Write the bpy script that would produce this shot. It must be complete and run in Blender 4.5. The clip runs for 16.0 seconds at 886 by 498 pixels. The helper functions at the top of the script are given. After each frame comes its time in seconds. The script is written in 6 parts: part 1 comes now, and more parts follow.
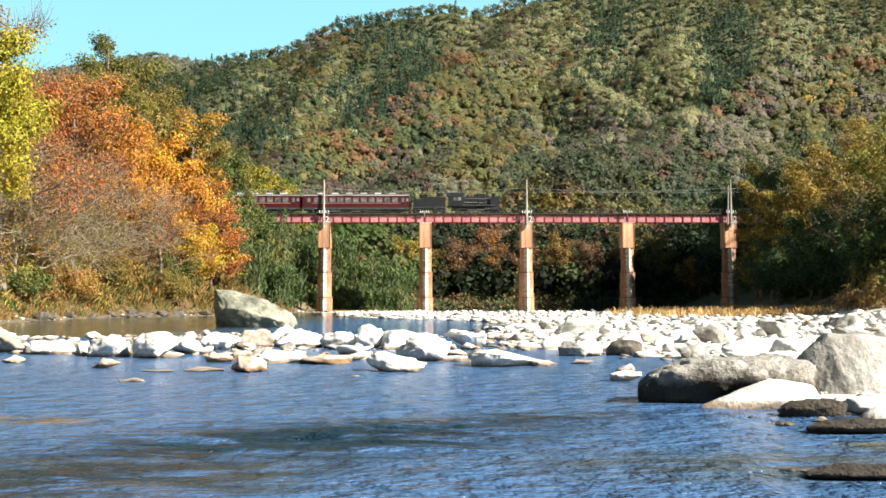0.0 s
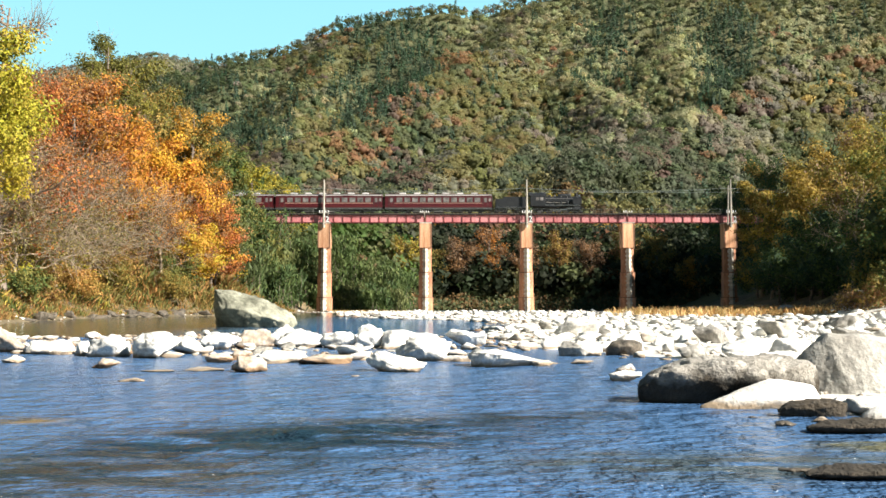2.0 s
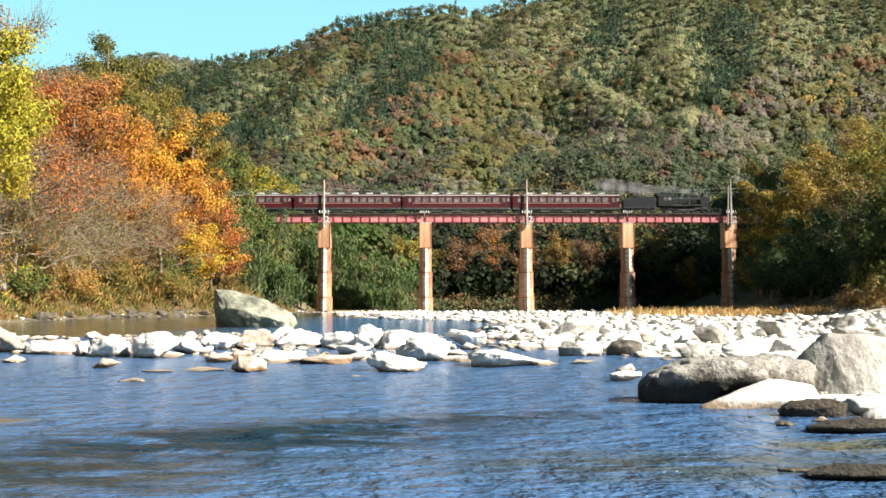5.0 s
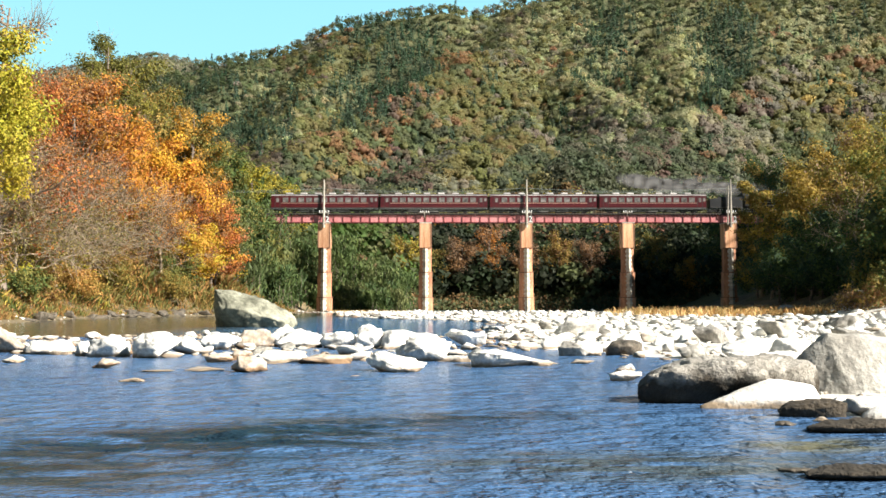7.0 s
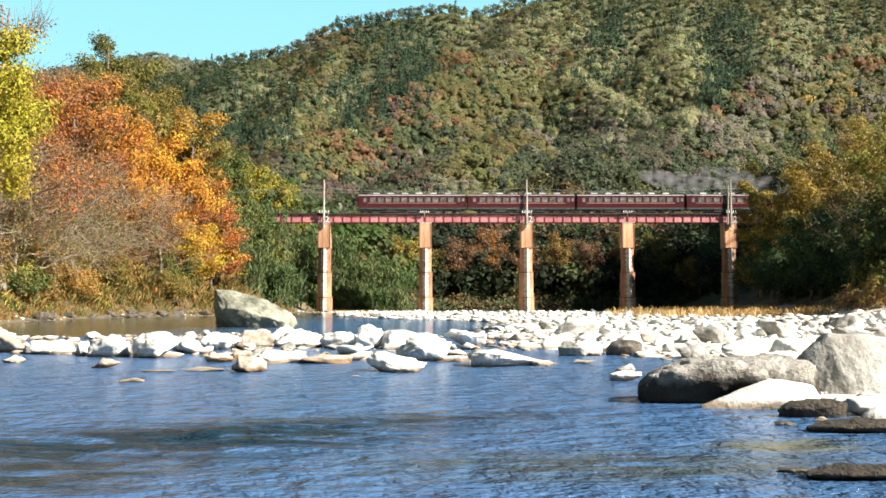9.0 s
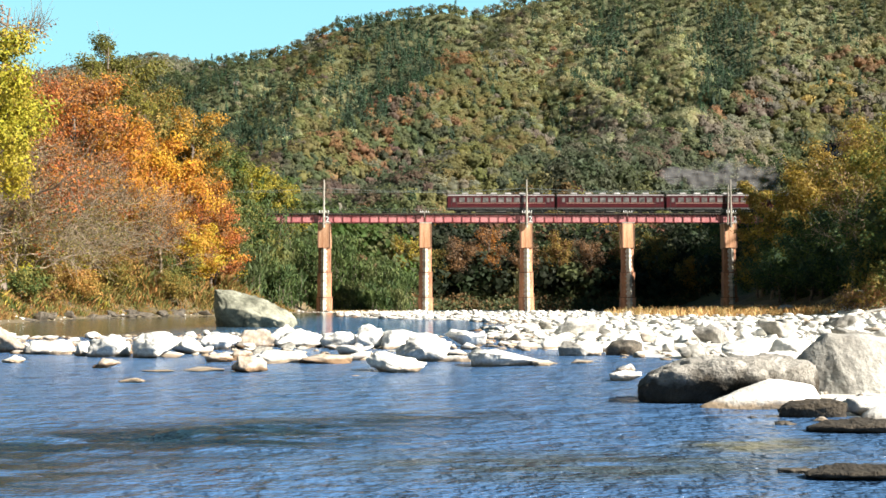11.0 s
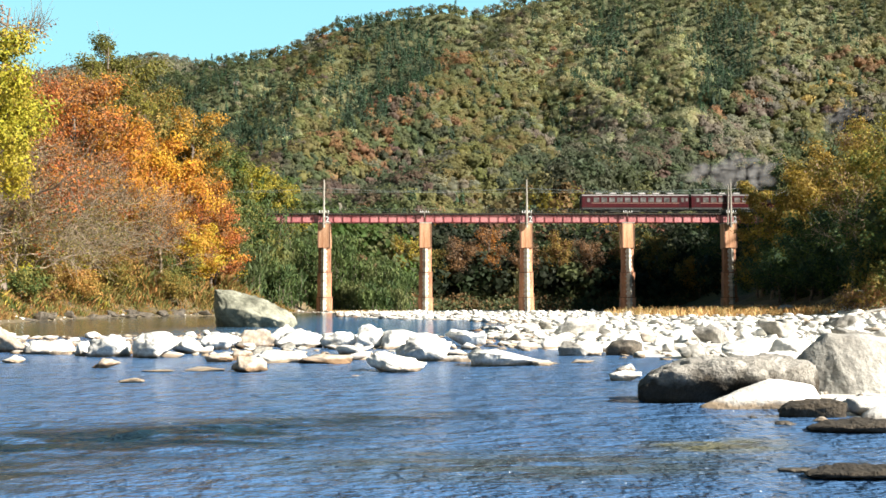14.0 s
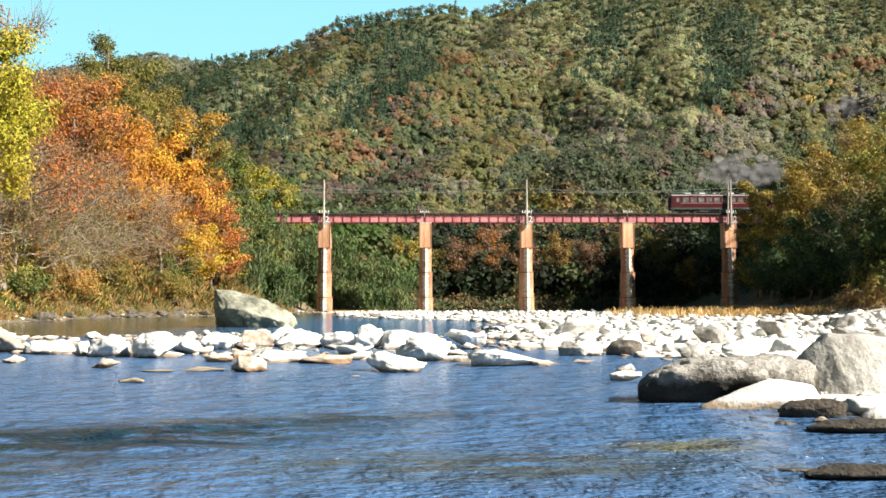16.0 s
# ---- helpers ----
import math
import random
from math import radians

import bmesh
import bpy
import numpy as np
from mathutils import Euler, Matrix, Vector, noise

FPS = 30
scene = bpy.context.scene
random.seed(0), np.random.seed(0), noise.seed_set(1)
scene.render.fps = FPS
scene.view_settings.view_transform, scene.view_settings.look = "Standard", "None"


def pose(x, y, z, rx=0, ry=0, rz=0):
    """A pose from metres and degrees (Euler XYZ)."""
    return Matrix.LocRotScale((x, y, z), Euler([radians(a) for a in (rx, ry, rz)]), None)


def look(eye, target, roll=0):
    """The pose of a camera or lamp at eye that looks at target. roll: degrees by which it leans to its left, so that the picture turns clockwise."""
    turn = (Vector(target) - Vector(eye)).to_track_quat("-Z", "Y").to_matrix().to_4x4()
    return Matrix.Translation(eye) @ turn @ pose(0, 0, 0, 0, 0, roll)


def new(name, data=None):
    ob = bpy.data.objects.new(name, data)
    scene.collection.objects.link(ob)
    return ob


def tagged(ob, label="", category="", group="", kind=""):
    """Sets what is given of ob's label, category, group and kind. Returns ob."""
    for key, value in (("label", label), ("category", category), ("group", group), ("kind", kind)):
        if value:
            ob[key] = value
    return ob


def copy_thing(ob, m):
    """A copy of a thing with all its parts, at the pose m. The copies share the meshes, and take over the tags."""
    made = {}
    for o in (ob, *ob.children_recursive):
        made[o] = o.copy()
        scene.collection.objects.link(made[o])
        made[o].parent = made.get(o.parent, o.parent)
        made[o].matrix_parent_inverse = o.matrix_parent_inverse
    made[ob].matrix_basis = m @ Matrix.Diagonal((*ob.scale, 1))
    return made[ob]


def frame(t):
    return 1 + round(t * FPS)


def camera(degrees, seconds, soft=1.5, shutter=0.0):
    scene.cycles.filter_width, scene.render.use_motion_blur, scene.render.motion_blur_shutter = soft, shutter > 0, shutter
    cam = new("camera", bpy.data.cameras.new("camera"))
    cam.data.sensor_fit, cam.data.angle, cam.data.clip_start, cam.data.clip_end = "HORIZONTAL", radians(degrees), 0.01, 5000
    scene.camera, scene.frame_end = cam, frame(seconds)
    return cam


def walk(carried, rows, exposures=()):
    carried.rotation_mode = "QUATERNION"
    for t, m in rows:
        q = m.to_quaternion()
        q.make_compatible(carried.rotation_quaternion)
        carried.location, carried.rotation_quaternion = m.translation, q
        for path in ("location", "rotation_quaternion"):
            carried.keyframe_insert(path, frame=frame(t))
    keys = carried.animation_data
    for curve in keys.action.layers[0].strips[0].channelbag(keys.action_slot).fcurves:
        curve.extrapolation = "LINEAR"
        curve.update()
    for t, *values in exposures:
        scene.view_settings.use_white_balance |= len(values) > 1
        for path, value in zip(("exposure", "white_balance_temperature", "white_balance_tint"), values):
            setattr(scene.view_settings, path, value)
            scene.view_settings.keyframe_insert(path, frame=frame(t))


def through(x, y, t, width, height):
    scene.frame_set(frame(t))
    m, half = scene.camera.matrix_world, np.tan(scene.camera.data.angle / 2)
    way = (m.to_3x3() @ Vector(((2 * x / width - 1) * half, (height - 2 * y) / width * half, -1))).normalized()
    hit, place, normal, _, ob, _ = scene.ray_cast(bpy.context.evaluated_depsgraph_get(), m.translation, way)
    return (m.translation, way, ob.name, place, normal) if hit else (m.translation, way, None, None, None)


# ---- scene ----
cam = camera(50.0, 16.0, soft=1.55)
EYE = (0.0, 0.0, 1.6)
walk(cam, [(0, pose(*EYE, 93.302, 0, 0)), (16.0, pose(*EYE, 93.302, 0, 0))], exposures=[(0, 0.80), (16.0, 0.80)])

# ---- daylight: late morning sun from the right, behind the viewer ----
SUN = Vector((0.74, -0.40, 0.54)).normalized()
world = bpy.data.worlds.new("sky")
scene.world = world
world.use_nodes = True
wn = world.node_tree
sky = wn.nodes.new("ShaderNodeTexSky")
sky.sky_type, sky.sun_disc = "NISHITA", False
sky.sun_elevation = math.asin(SUN.z)
sky.sun_rotation = math.atan2(SUN.x, SUN.y)
sky.air_density, sky.dust_density, sky.ozone_density = 1.0, 0.05, 1.0
tone = wn.nodes.new("ShaderNodeMix")
tone.data_type, tone.blend_type = "RGBA", "MULTIPLY"
tone.inputs[0].default_value, tone.inputs[7].default_value = 1.0, (0.74, 1.10, 1.06, 1)
wn.links.new(sky.outputs[0], tone.inputs[6])
wn.links.new(tone.outputs[2], wn.nodes["Background"].inputs[0])
wn.nodes["Background"].inputs[1].default_value = 0.032
sun = new("sun", bpy.data.lights.new("sun", "SUN"))
sun.data.energy, sun.data.angle, sun.data.color = 8.0, radians(0.53), (1.0, 0.95, 0.86)
sun.matrix_world = look(SUN * 100, (0, 0, 0))

rng = np.random.default_rng(7)


# ---- materials ----
def material(name):
    m = bpy.data.materials.new(name)
    m.use_nodes = True
    nt = m.node_tree
    return m, nt, nt.nodes["Principled BSDF"], nt.nodes["Material Output"]


def node(nt, kind, **values):
    n = nt.nodes.new("ShaderNode" + kind)
    for key, value in values.items():
        n.inputs[key].default_value = value
    return n


def ramp(nt, fac, stops):
    r = nt.nodes.new("ShaderNodeValToRGB")
    while len(r.color_ramp.elements) < len(stops):
        r.color_ramp.elements.new(0.5)
    for e, (p, c) in zip(r.color_ramp.elements, stops):
        e.position, e.color = p, (*c, 1)
    nt.links.new(fac, r.inputs[0])
    return r.outputs[0]


def mixed(nt, a, b, fac, blend="MIX"):
    n = nt.nodes.new("ShaderNodeMix")
    n.data_type, n.blend_type = "RGBA", blend
    for value, socket in ((fac, n.inputs[0]), (a, n.inputs[6]), (b, n.inputs[7])):
        if hasattr(value, "is_linked"):
            nt.links.new(value, socket)
        elif isinstance(value, tuple):
            socket.default_value = (*value, 1)
        else:
            socket.default_value = value
    return n.outputs[2]


def bump(nt, height, bsdf, strength=0.5, distance=0.02):
    b = node(nt, "Bump", Strength=strength, Distance=distance)
    nt.links.new(height, b.inputs["Height"])
    nt.links.new(b.outputs[0], bsdf.inputs["Normal"])


def noise_tex(nt, scale, detail=5.0, rough=0.55, stretch=None, space="Object"):
    tc = nt.nodes.new("ShaderNodeTexCoord")
    n = node(nt, "TexNoise", Scale=scale, Detail=detail, Roughness=rough)
    src = tc.outputs[space]
    if stretch:
        mp = node(nt, "Mapping", Scale=stretch)
        nt.links.new(src, mp.inputs[0])
        src = mp.outputs[0]
    nt.links.new(src, n.inputs["Vector"])
    return n.outputs[0]


def weathered(name, c1, c2, scale=2.0, fine=20.0, rough=0.8, metal=0.0, relief=0.4, distance=0.02, stretch=None, vary=0.25, wet=None):
    """Two-scale colour variation with fine relief, and a shift from piece to piece."""
    m, nt, b, _ = material(name)
    big = noise_tex(nt, scale, 6, 0.6, stretch)
    small = noise_tex(nt, fine, 4, 0.6)
    col = ramp(nt, big, [(0.32, c1), (0.68, c2)])
    grain = ramp(nt, small, [(0.3, (0.62, 0.62, 0.62)), (0.7, (1.25, 1.25, 1.25))])
    col = mixed(nt, col, grain, 0.8, "MULTIPLY")
    info = nt.nodes.new("ShaderNodeObjectInfo")
    piece = ramp(nt, info.outputs["Random"], [(0, (1 - vary,) * 3), (1, (1 + vary,) * 3)])
    col = mixed(nt, col, piece, 1.0, "MULTIPLY")
    if wet:
        # a dark foot with ragged upper edge: waterline, and the long boulder's painted shade
        level, ragged, damp_shade, *soft = wet
        geo = nt.nodes.new("ShaderNodeNewGeometry")
        sep = nt.nodes.new("ShaderNodeSeparateXYZ")
        nt.links.new(geo.outputs["Position"], sep.inputs[0])
        rag = node(nt, "MapRange")
        rag.inputs["To Min"].default_value, rag.inputs["To Max"].default_value = level - ragged, level + ragged
        nt.links.new(noise_tex(nt, 3.0, 4), rag.inputs["Value"])
        dry = nt.nodes.new("ShaderNodeMath")
        dry.operation = "SUBTRACT"
        nt.links.new(sep.outputs["Z"], dry.inputs[0])
        nt.links.new(rag.outputs[0], dry.inputs[1])
        edge = ramp(nt, dry.outputs[0], [(0.0, damp_shade), (soft[0] if soft else 0.08, (1, 1, 1))])
        col = mixed(nt, col, edge, 1.0, "MULTIPLY")
    nt.links.new(col, b.inputs["Base Color"])
    b.inputs["Roughness"].default_value, b.inputs["Metallic"].default_value = rough, metal
    bump(nt, small, b, relief, distance)
    return m


def leaf_material(name, through=0.3, grain=0.8):
    """Foliage: the hue of each plant is stored on its leaves, varied leaf by leaf."""
    m, nt, b, out = material(name)
    at = nt.nodes.new("ShaderNodeAttribute")
    at.attribute_name = "tint"
    geo = nt.nodes.new("ShaderNodeNewGeometry")
    leafy = ramp(nt, geo.outputs["Random Per Island"], [(0, (0.62, 0.66, 0.6)), (0.5, (1.0, 1.0, 1.0)), (1, (1.4, 1.32, 1.2))])
    col = mixed(nt, at.outputs["Color"], leafy, grain, "MULTIPLY")
    nt.links.new(col, b.inputs["Base Color"])
    b.inputs["Roughness"].default_value = 0.65
    b.inputs["Specular IOR Level"].default_value = 0.25
    tr = nt.nodes.new("ShaderNodeBsdfTranslucent")
    nt.links.new(col, tr.inputs[0])
    mx = nt.nodes.new("ShaderNodeMixShader")
    mx.inputs[0].default_value = through
    nt.links.new(b.outputs[0], mx.inputs[1])
    nt.links.new(tr.outputs[0], mx.inputs[2])
    nt.links.new(mx.outputs[0], out.inputs[0])
    return m


LEAF = leaf_material("autumn_leaves", 0.34, 0.45)
WOODS = leaf_material("woodland_leaves", 0.48, 0.45)
GRASS = leaf_material("dry_grass", 0.25)
BARK = weathered("bark", (0.12, 0.09, 0.065), (0.24, 0.19, 0.15), 1.5, 14, 0.9, relief=0.7, distance=0.03)
TWIG = weathered("grey_twigs", (0.13, 0.092, 0.055), (0.33, 0.245, 0.15), 1.2, 10, 0.85)
PALEBARK = weathered("pale_bark", (0.09, 0.065, 0.042), (0.42, 0.33, 0.23), 1.4, 12, 0.85)
STONE_PALE = weathered("pale_river_stone", (0.62, 0.59, 0.535), (0.84, 0.82, 0.77), 1.6, 11, 0.9, relief=0.8, distance=0.04, vary=0.14, wet=(0.05, 0.09, (0.36, 0.28, 0.2), 0.12))
STONE_WET = weathered("dark_wet_stone", (0.035, 0.03, 0.022), (0.16, 0.13, 0.095), 3.2, 12, 0.7, relief=0.9, distance=0.05)
# lower darkening: wet on the low rocks, painted front shade on the long boulder
STONE_DRY = weathered("rough_dry_boulder", (0.30, 0.27, 0.225), (0.62, 0.58, 0.51), 2.4, 15, 0.9, relief=1.0, distance=0.09, wet=(0.30, 0.42, (0.11, 0.09, 0.065), 0.3))
STONE_GREY = weathered("grey_boulder", (0.13, 0.12, 0.10), (0.40, 0.38, 0.33), 1.6, 8, 0.9, relief=0.8, distance=0.05)
STONE_PEAK = weathered("pale_grey_boulder", (0.19, 0.175, 0.15), (0.44, 0.42, 0.375), 1.3, 9, 0.9, relief=0.9, distance=0.05)
STONE_GREEN = weathered("mossy_rock", (0.09, 0.09, 0.062), (0.36, 0.355, 0.27), 0.7, 4, 0.9, relief=0.8, distance=0.1)
STONE_TAN = weathered("tan_river_stone", (0.30, 0.22, 0.15), (0.58, 0.52, 0.44), 2.4, 9, 0.9, relief=0.5, distance=0.03, wet=(0.08, 0.14, (0.4, 0.28, 0.18)))
GRAVEL = weathered("gravel", (0.42, 0.40, 0.35), (0.66, 0.63, 0.57), 0.4, 5, 0.95, relief=0.8, distance=0.06)
EARTH = weathered("bank_earth", (0.07, 0.055, 0.03), (0.17, 0.13, 0.07), 0.15, 1.2, 0.95, relief=0.6, distance=0.2)
FLOOR = weathered("leafy_undergrowth", (0.055, 0.068, 0.026), (0.115, 0.105, 0.045), 0.06, 0.8, 0.95, relief=1.0, distance=0.8)
BRICK = weathered("orange_brick", (0.20, 0.085, 0.045), (0.54, 0.26, 0.14), 0.9, 6, 0.9, relief=0.4, stretch=(1.3, 1.3, 0.3))
PIERHEAD = weathered("streaked_pier_head", (0.40, 0.17, 0.075), (0.74, 0.45, 0.27), 1.6, 7, 0.9, relief=0.2, stretch=(1.5, 1.5, 0.12))
BRICKDARK = weathered("soiled_brick", (0.14, 0.068, 0.042), (0.30, 0.15, 0.085), 0.5, 5, 0.9, relief=0.3, stretch=(1, 1, 0.25))
QUOIN = weathered("quoin_stone", (0.32, 0.28, 0.22), (0.58, 0.53, 0.45), 0.9, 6, 0.9, relief=0.4)
GIRDER = weathered("faded_red_paint", (0.35, 0.10, 0.105), (0.53, 0.22, 0.22), 0.35, 5, 0.6, relief=0.1, stretch=(1, 1, 0.2), vary=0.1)
GIRDERDARK = weathered("dark_red_paint", (0.16, 0.025, 0.03), (0.26, 0.05, 0.05), 0.5, 6, 0.6, relief=0.1)
SLEEPER = weathered("tarred_timber", (0.03, 0.025, 0.02), (0.07, 0.055, 0.045), 2, 14, 0.9)
RAIL = weathered("rail_steel", (0.16, 0.12, 0.1), (0.3, 0.26, 0.23), 2, 14, 0.45, 0.8)
POLE = weathered("pole_concrete", (0.30, 0.27, 0.22), (0.46, 0.42, 0.36), 1.2, 9, 0.85)
WIRE = weathered("wire_grey", (0.20, 0.24, 0.22), (0.32, 0.36, 0.34), 1, 9, 0.5, 0.3)
PORCELAIN = weathered("white_porcelain", (0.7, 0.7, 0.68), (0.82, 0.82, 0.8), 3, 12, 0.3)
COACHRED = weathered("maroon_paint", (0.052, 0.006, 0.009), (0.076, 0.010, 0.012), 0.4, 6, 0.3, relief=0.02, vary=0.05)
COACHROOF = weathered("pale_roof_paint", (0.075, 0.06, 0.058), (0.13, 0.11, 0.105), 0.5, 6, 0.6)
PALEGREY = weathered("pale_grey_paint", (0.42, 0.40, 0.38), (0.54, 0.52, 0.50), 1.0, 8, 0.6)
CREAM = weathered("cream_stripe", (0.34, 0.20, 0.15), (0.42, 0.27, 0.20), 2, 12, 0.5)
UNDER = weathered("underframe_black", (0.018, 0.017, 0.016), (0.05, 0.046, 0.042), 1.5, 10, 0.7)
UNDERGREY = weathered("underframe_grey", (0.06, 0.056, 0.05), (0.12, 0.115, 0.10), 1.5, 10, 0.7)
LOCO = weathered("locomotive_black", (0.009, 0.010, 0.011), (0.022, 0.023, 0.025), 1.0, 9, 0.42, relief=0.05)
STEEL = weathered("bright_steel", (0.42, 0.40, 0.38), (0.58, 0.56, 0.53), 2, 12, 0.3, 0.9)
COAL = weathered("coal", (0.01, 0.01, 0.01), (0.03, 0.03, 0.03), 4, 10, 0.5, relief=0.9, distance=0.1)


def glass_material():
    m, nt, b, _ = material("coach_glass")
    col = ramp(nt, noise_tex(nt, 0.9, 3), [(0.35, (0.07, 0.062, 0.058)), (0.7, (0.24, 0.22, 0.21))])
    nt.links.new(col, b.inputs["Base Color"])
    b.inputs["Roughness"].default_value = 0.032
    b.inputs["IOR"].default_value = 1.52
    return m


GLASS = glass_material()


def water_material(name, chop, fine_chop, dark, shoal, shoal_at, tint_patches=(), rough=0.24, calm=None):
    m, nt, b, _ = material(name)
    patches = noise_tex(nt, 0.16, 4, 0.55, (0.5, 1.0, 1.0))
    col = ramp(nt, patches, [(shoal_at, dark), (shoal_at + 0.16, shoal)])
    for x, y, w, d, turn, hue in tint_patches:
        # soft patches: shoal tint, dark wave faces and mirrored trees put into the colour
        tc = nt.nodes.new("ShaderNodeTexCoord")
        mp = node(nt, "Mapping", Location=(x, y, 0), Rotation=(0, 0, turn), Scale=(w, d, 1000))
        mp.vector_type = "TEXTURE"
        nt.links.new(tc.outputs["Object"], mp.inputs[0])
        g = nt.nodes.new("ShaderNodeTexGradient")
        g.gradient_type = "SPHERICAL"
        nt.links.new(mp.outputs[0], g.inputs[0])
        mul = nt.nodes.new("ShaderNodeMath")
        mul.operation = "MULTIPLY"
        nt.links.new(g.outputs["Fac"], mul.inputs[0])
        nt.links.new(ramp(nt, noise_tex(nt, 1.6, 5, 0.65, (0.5, 1.4, 1)), [(0.36, (0, 0, 0)), (0.58, (2.2, 2.2, 2.2))]), mul.inputs[1])
        mul.use_clamp = True
        col = mixed(nt, col, hue, mul.outputs[0])
    nt.links.new(col, b.inputs["Base Color"])
    b.inputs["Roughness"].default_value = rough
    b.inputs["IOR"].default_value = 1.333
    b.inputs["Specular IOR Level"].default_value = 0.5
    broad = noise_tex(nt, 1.9, 4, 0.6, (0.8, 1.0, 1.0))
    fine = noise_tex(nt, 9.0, 3, 0.6, (0.85, 1.0, 1.0))
    b1 = node(nt, "Bump", Strength=1.0, Distance=chop)
    b2 = node(nt, "Bump", Strength=1.0, Distance=fine_chop)
    if calm:
        # still in the lee of the bank, ruffled out in the stream
        tc = nt.nodes.new("ShaderNodeTexCoord")
        sep = nt.nodes.new("ShaderNodeSeparateXYZ")
        nt.links.new(tc.outputs["Object"], sep.inputs[0])
        lee = node(nt, "MapRange")
        lee.inputs["From Min"].default_value, lee.inputs["From Max"].default_value = calm
        lee.inputs["To Min"].default_value, lee.inputs["To Max"].default_value = 0.05, 1.0
        nt.links.new(sep.outputs["X"], lee.inputs["Value"])
        nt.links.new(lee.outputs[0], b1.inputs["Strength"])
        # blue of the sky mirrored in the ruffle, painted into the colour
        col = mixed(nt, col, (0.03, 0.10, 0.20), lee.outputs[0])
        nt.links.new(col, b.inputs["Base Color"])
    nt.links.new(broad, b1.inputs["Height"])
    nt.links.new(fine, b2.inputs["Height"])
    nt.links.new(b1.outputs[0], b2.inputs["Normal"])
    nt.links.new(b2.outputs[0], b.inputs["Normal"])
    return m


WATER = water_material("running_water", 0.42, 0.045, (0.054, 0.118, 0.235), (0.082, 0.108, 0.125), 0.6,
                       [(-1.6, 11.4, 4.6, 2.2, 0.40, (0.008, 0.018, 0.028)), (-3.6, 8.9, 3.8, 1.6, 0.1, (0.02, 0.028, 0.034)), (3.2, 9.6, 3.2, 1.2, 0.0, (0.05, 0.07, 0.085)), (1.2, 13.5, 2.6, 0.9, 0.2, (0.018, 0.03, 0.045)), (-5.9, 13.2, 1.5, 0.5, 0.0, (0.15, 0.10, 0.035)), (5.4, 10.9, 1.2, 0.7, 0.2, (0.11, 0.105, 0.06))])
# olive base colours paint in the mirrored bank trees
POOL = water_material("still_water", 0.45, 0.01, (0.045, 0.05, 0.035), (0.07, 0.06, 0.025), 0.52, rough=0.08, calm=(-17.0, -8.0))


def smoke_material():
    m, nt, b, out = material("coal_smoke")
    uv = nt.nodes.new("ShaderNodeTexCoord")
    mp = node(nt, "Mapping", Location=(-1.0, -1.0, 0.0), Scale=(2.0, 2.0, 0.0))
    nt.links.new(uv.outputs["UV"], mp.inputs[0])
    g = nt.nodes.new("ShaderNodeTexGradient")
    g.gradient_type = "SPHERICAL"
    nt.links.new(mp.outputs[0], g.inputs[0])
    n = noise_tex(nt, 0.8, 4)
    a = nt.nodes.new("ShaderNodeMath")
    a.operation = "MULTIPLY"
    nt.links.new(g.outputs["Fac"], a.inputs[0])
    nt.links.new(n, a.inputs[1])
    s = nt.nodes.new("ShaderNodeMath")
    s.operation = "MULTIPLY"
    s.inputs[1].default_value = 0.5
    nt.links.new(a.outputs[0], s.inputs[0])
    b.inputs["Base Color"].default_value = (0.215, 0.21, 0.205, 1)
    b.inputs["Roughness"].default_value = 1.0
    b.inputs["Specular IOR Level"].default_value = 0.0
    nt.links.new(s.outputs[0], b.inputs["Alpha"])
    return m


SMOKE = smoke_material()


# ---- mesh tools ----
def mesh_of(name, verts, faces, mats, tint=None, face_mat=None, smooth=False):
    """A mesh from numpy vertices and faces that all have the same number of corners."""
    verts, faces = np.asarray(verts, dtype=np.float32), np.asarray(faces, dtype=np.int32)
    me = bpy.data.meshes.new(name)
    k = faces.shape[1]
    me.vertices.add(len(verts))
    me.vertices.foreach_set("co", verts.ravel())
    me.loops.add(faces.size)
    me.loops.foreach_set("vertex_index", faces.ravel())
    me.polygons.add(len(faces))
    me.polygons.foreach_set("loop_start", np.arange(len(faces), dtype=np.int32) * k)
    me.polygons.foreach_set("loop_total", np.full(len(faces), k, dtype=np.int32))
    if smooth:
        me.polygons.foreach_set("use_smooth", np.ones(len(faces), dtype=bool))
    for m in mats if isinstance(mats, (list, tuple)) else [mats]:
        me.materials.append(m)
    if face_mat is not None:
        me.polygons.foreach_set("material_index", np.asarray(face_mat, dtype=np.int32))
    if tint is not None:
        at = me.attributes.new("tint", "FLOAT_COLOR", "POINT")
        c = np.ones((len(verts), 4), dtype=np.float32)
        c[:, :3] = tint
        at.data.foreach_set("color", c.ravel())
    me.update(calc_edges=True)
    return me


def part(name, bm, mat, parent, label=""):
    """Links a bmesh as one mesh object under a thing or under a part."""
    me = bpy.data.meshes.new(name)
    bm.to_mesh(me)
    bm.free()
    me.materials.append(mat)
    ob = new(name, me)
    ob.parent = parent
    return tagged(ob, label)


def part_mesh(name, me, parent, label=""):
    ob = new(name, me)
    ob.parent = parent
    return tagged(ob, label)


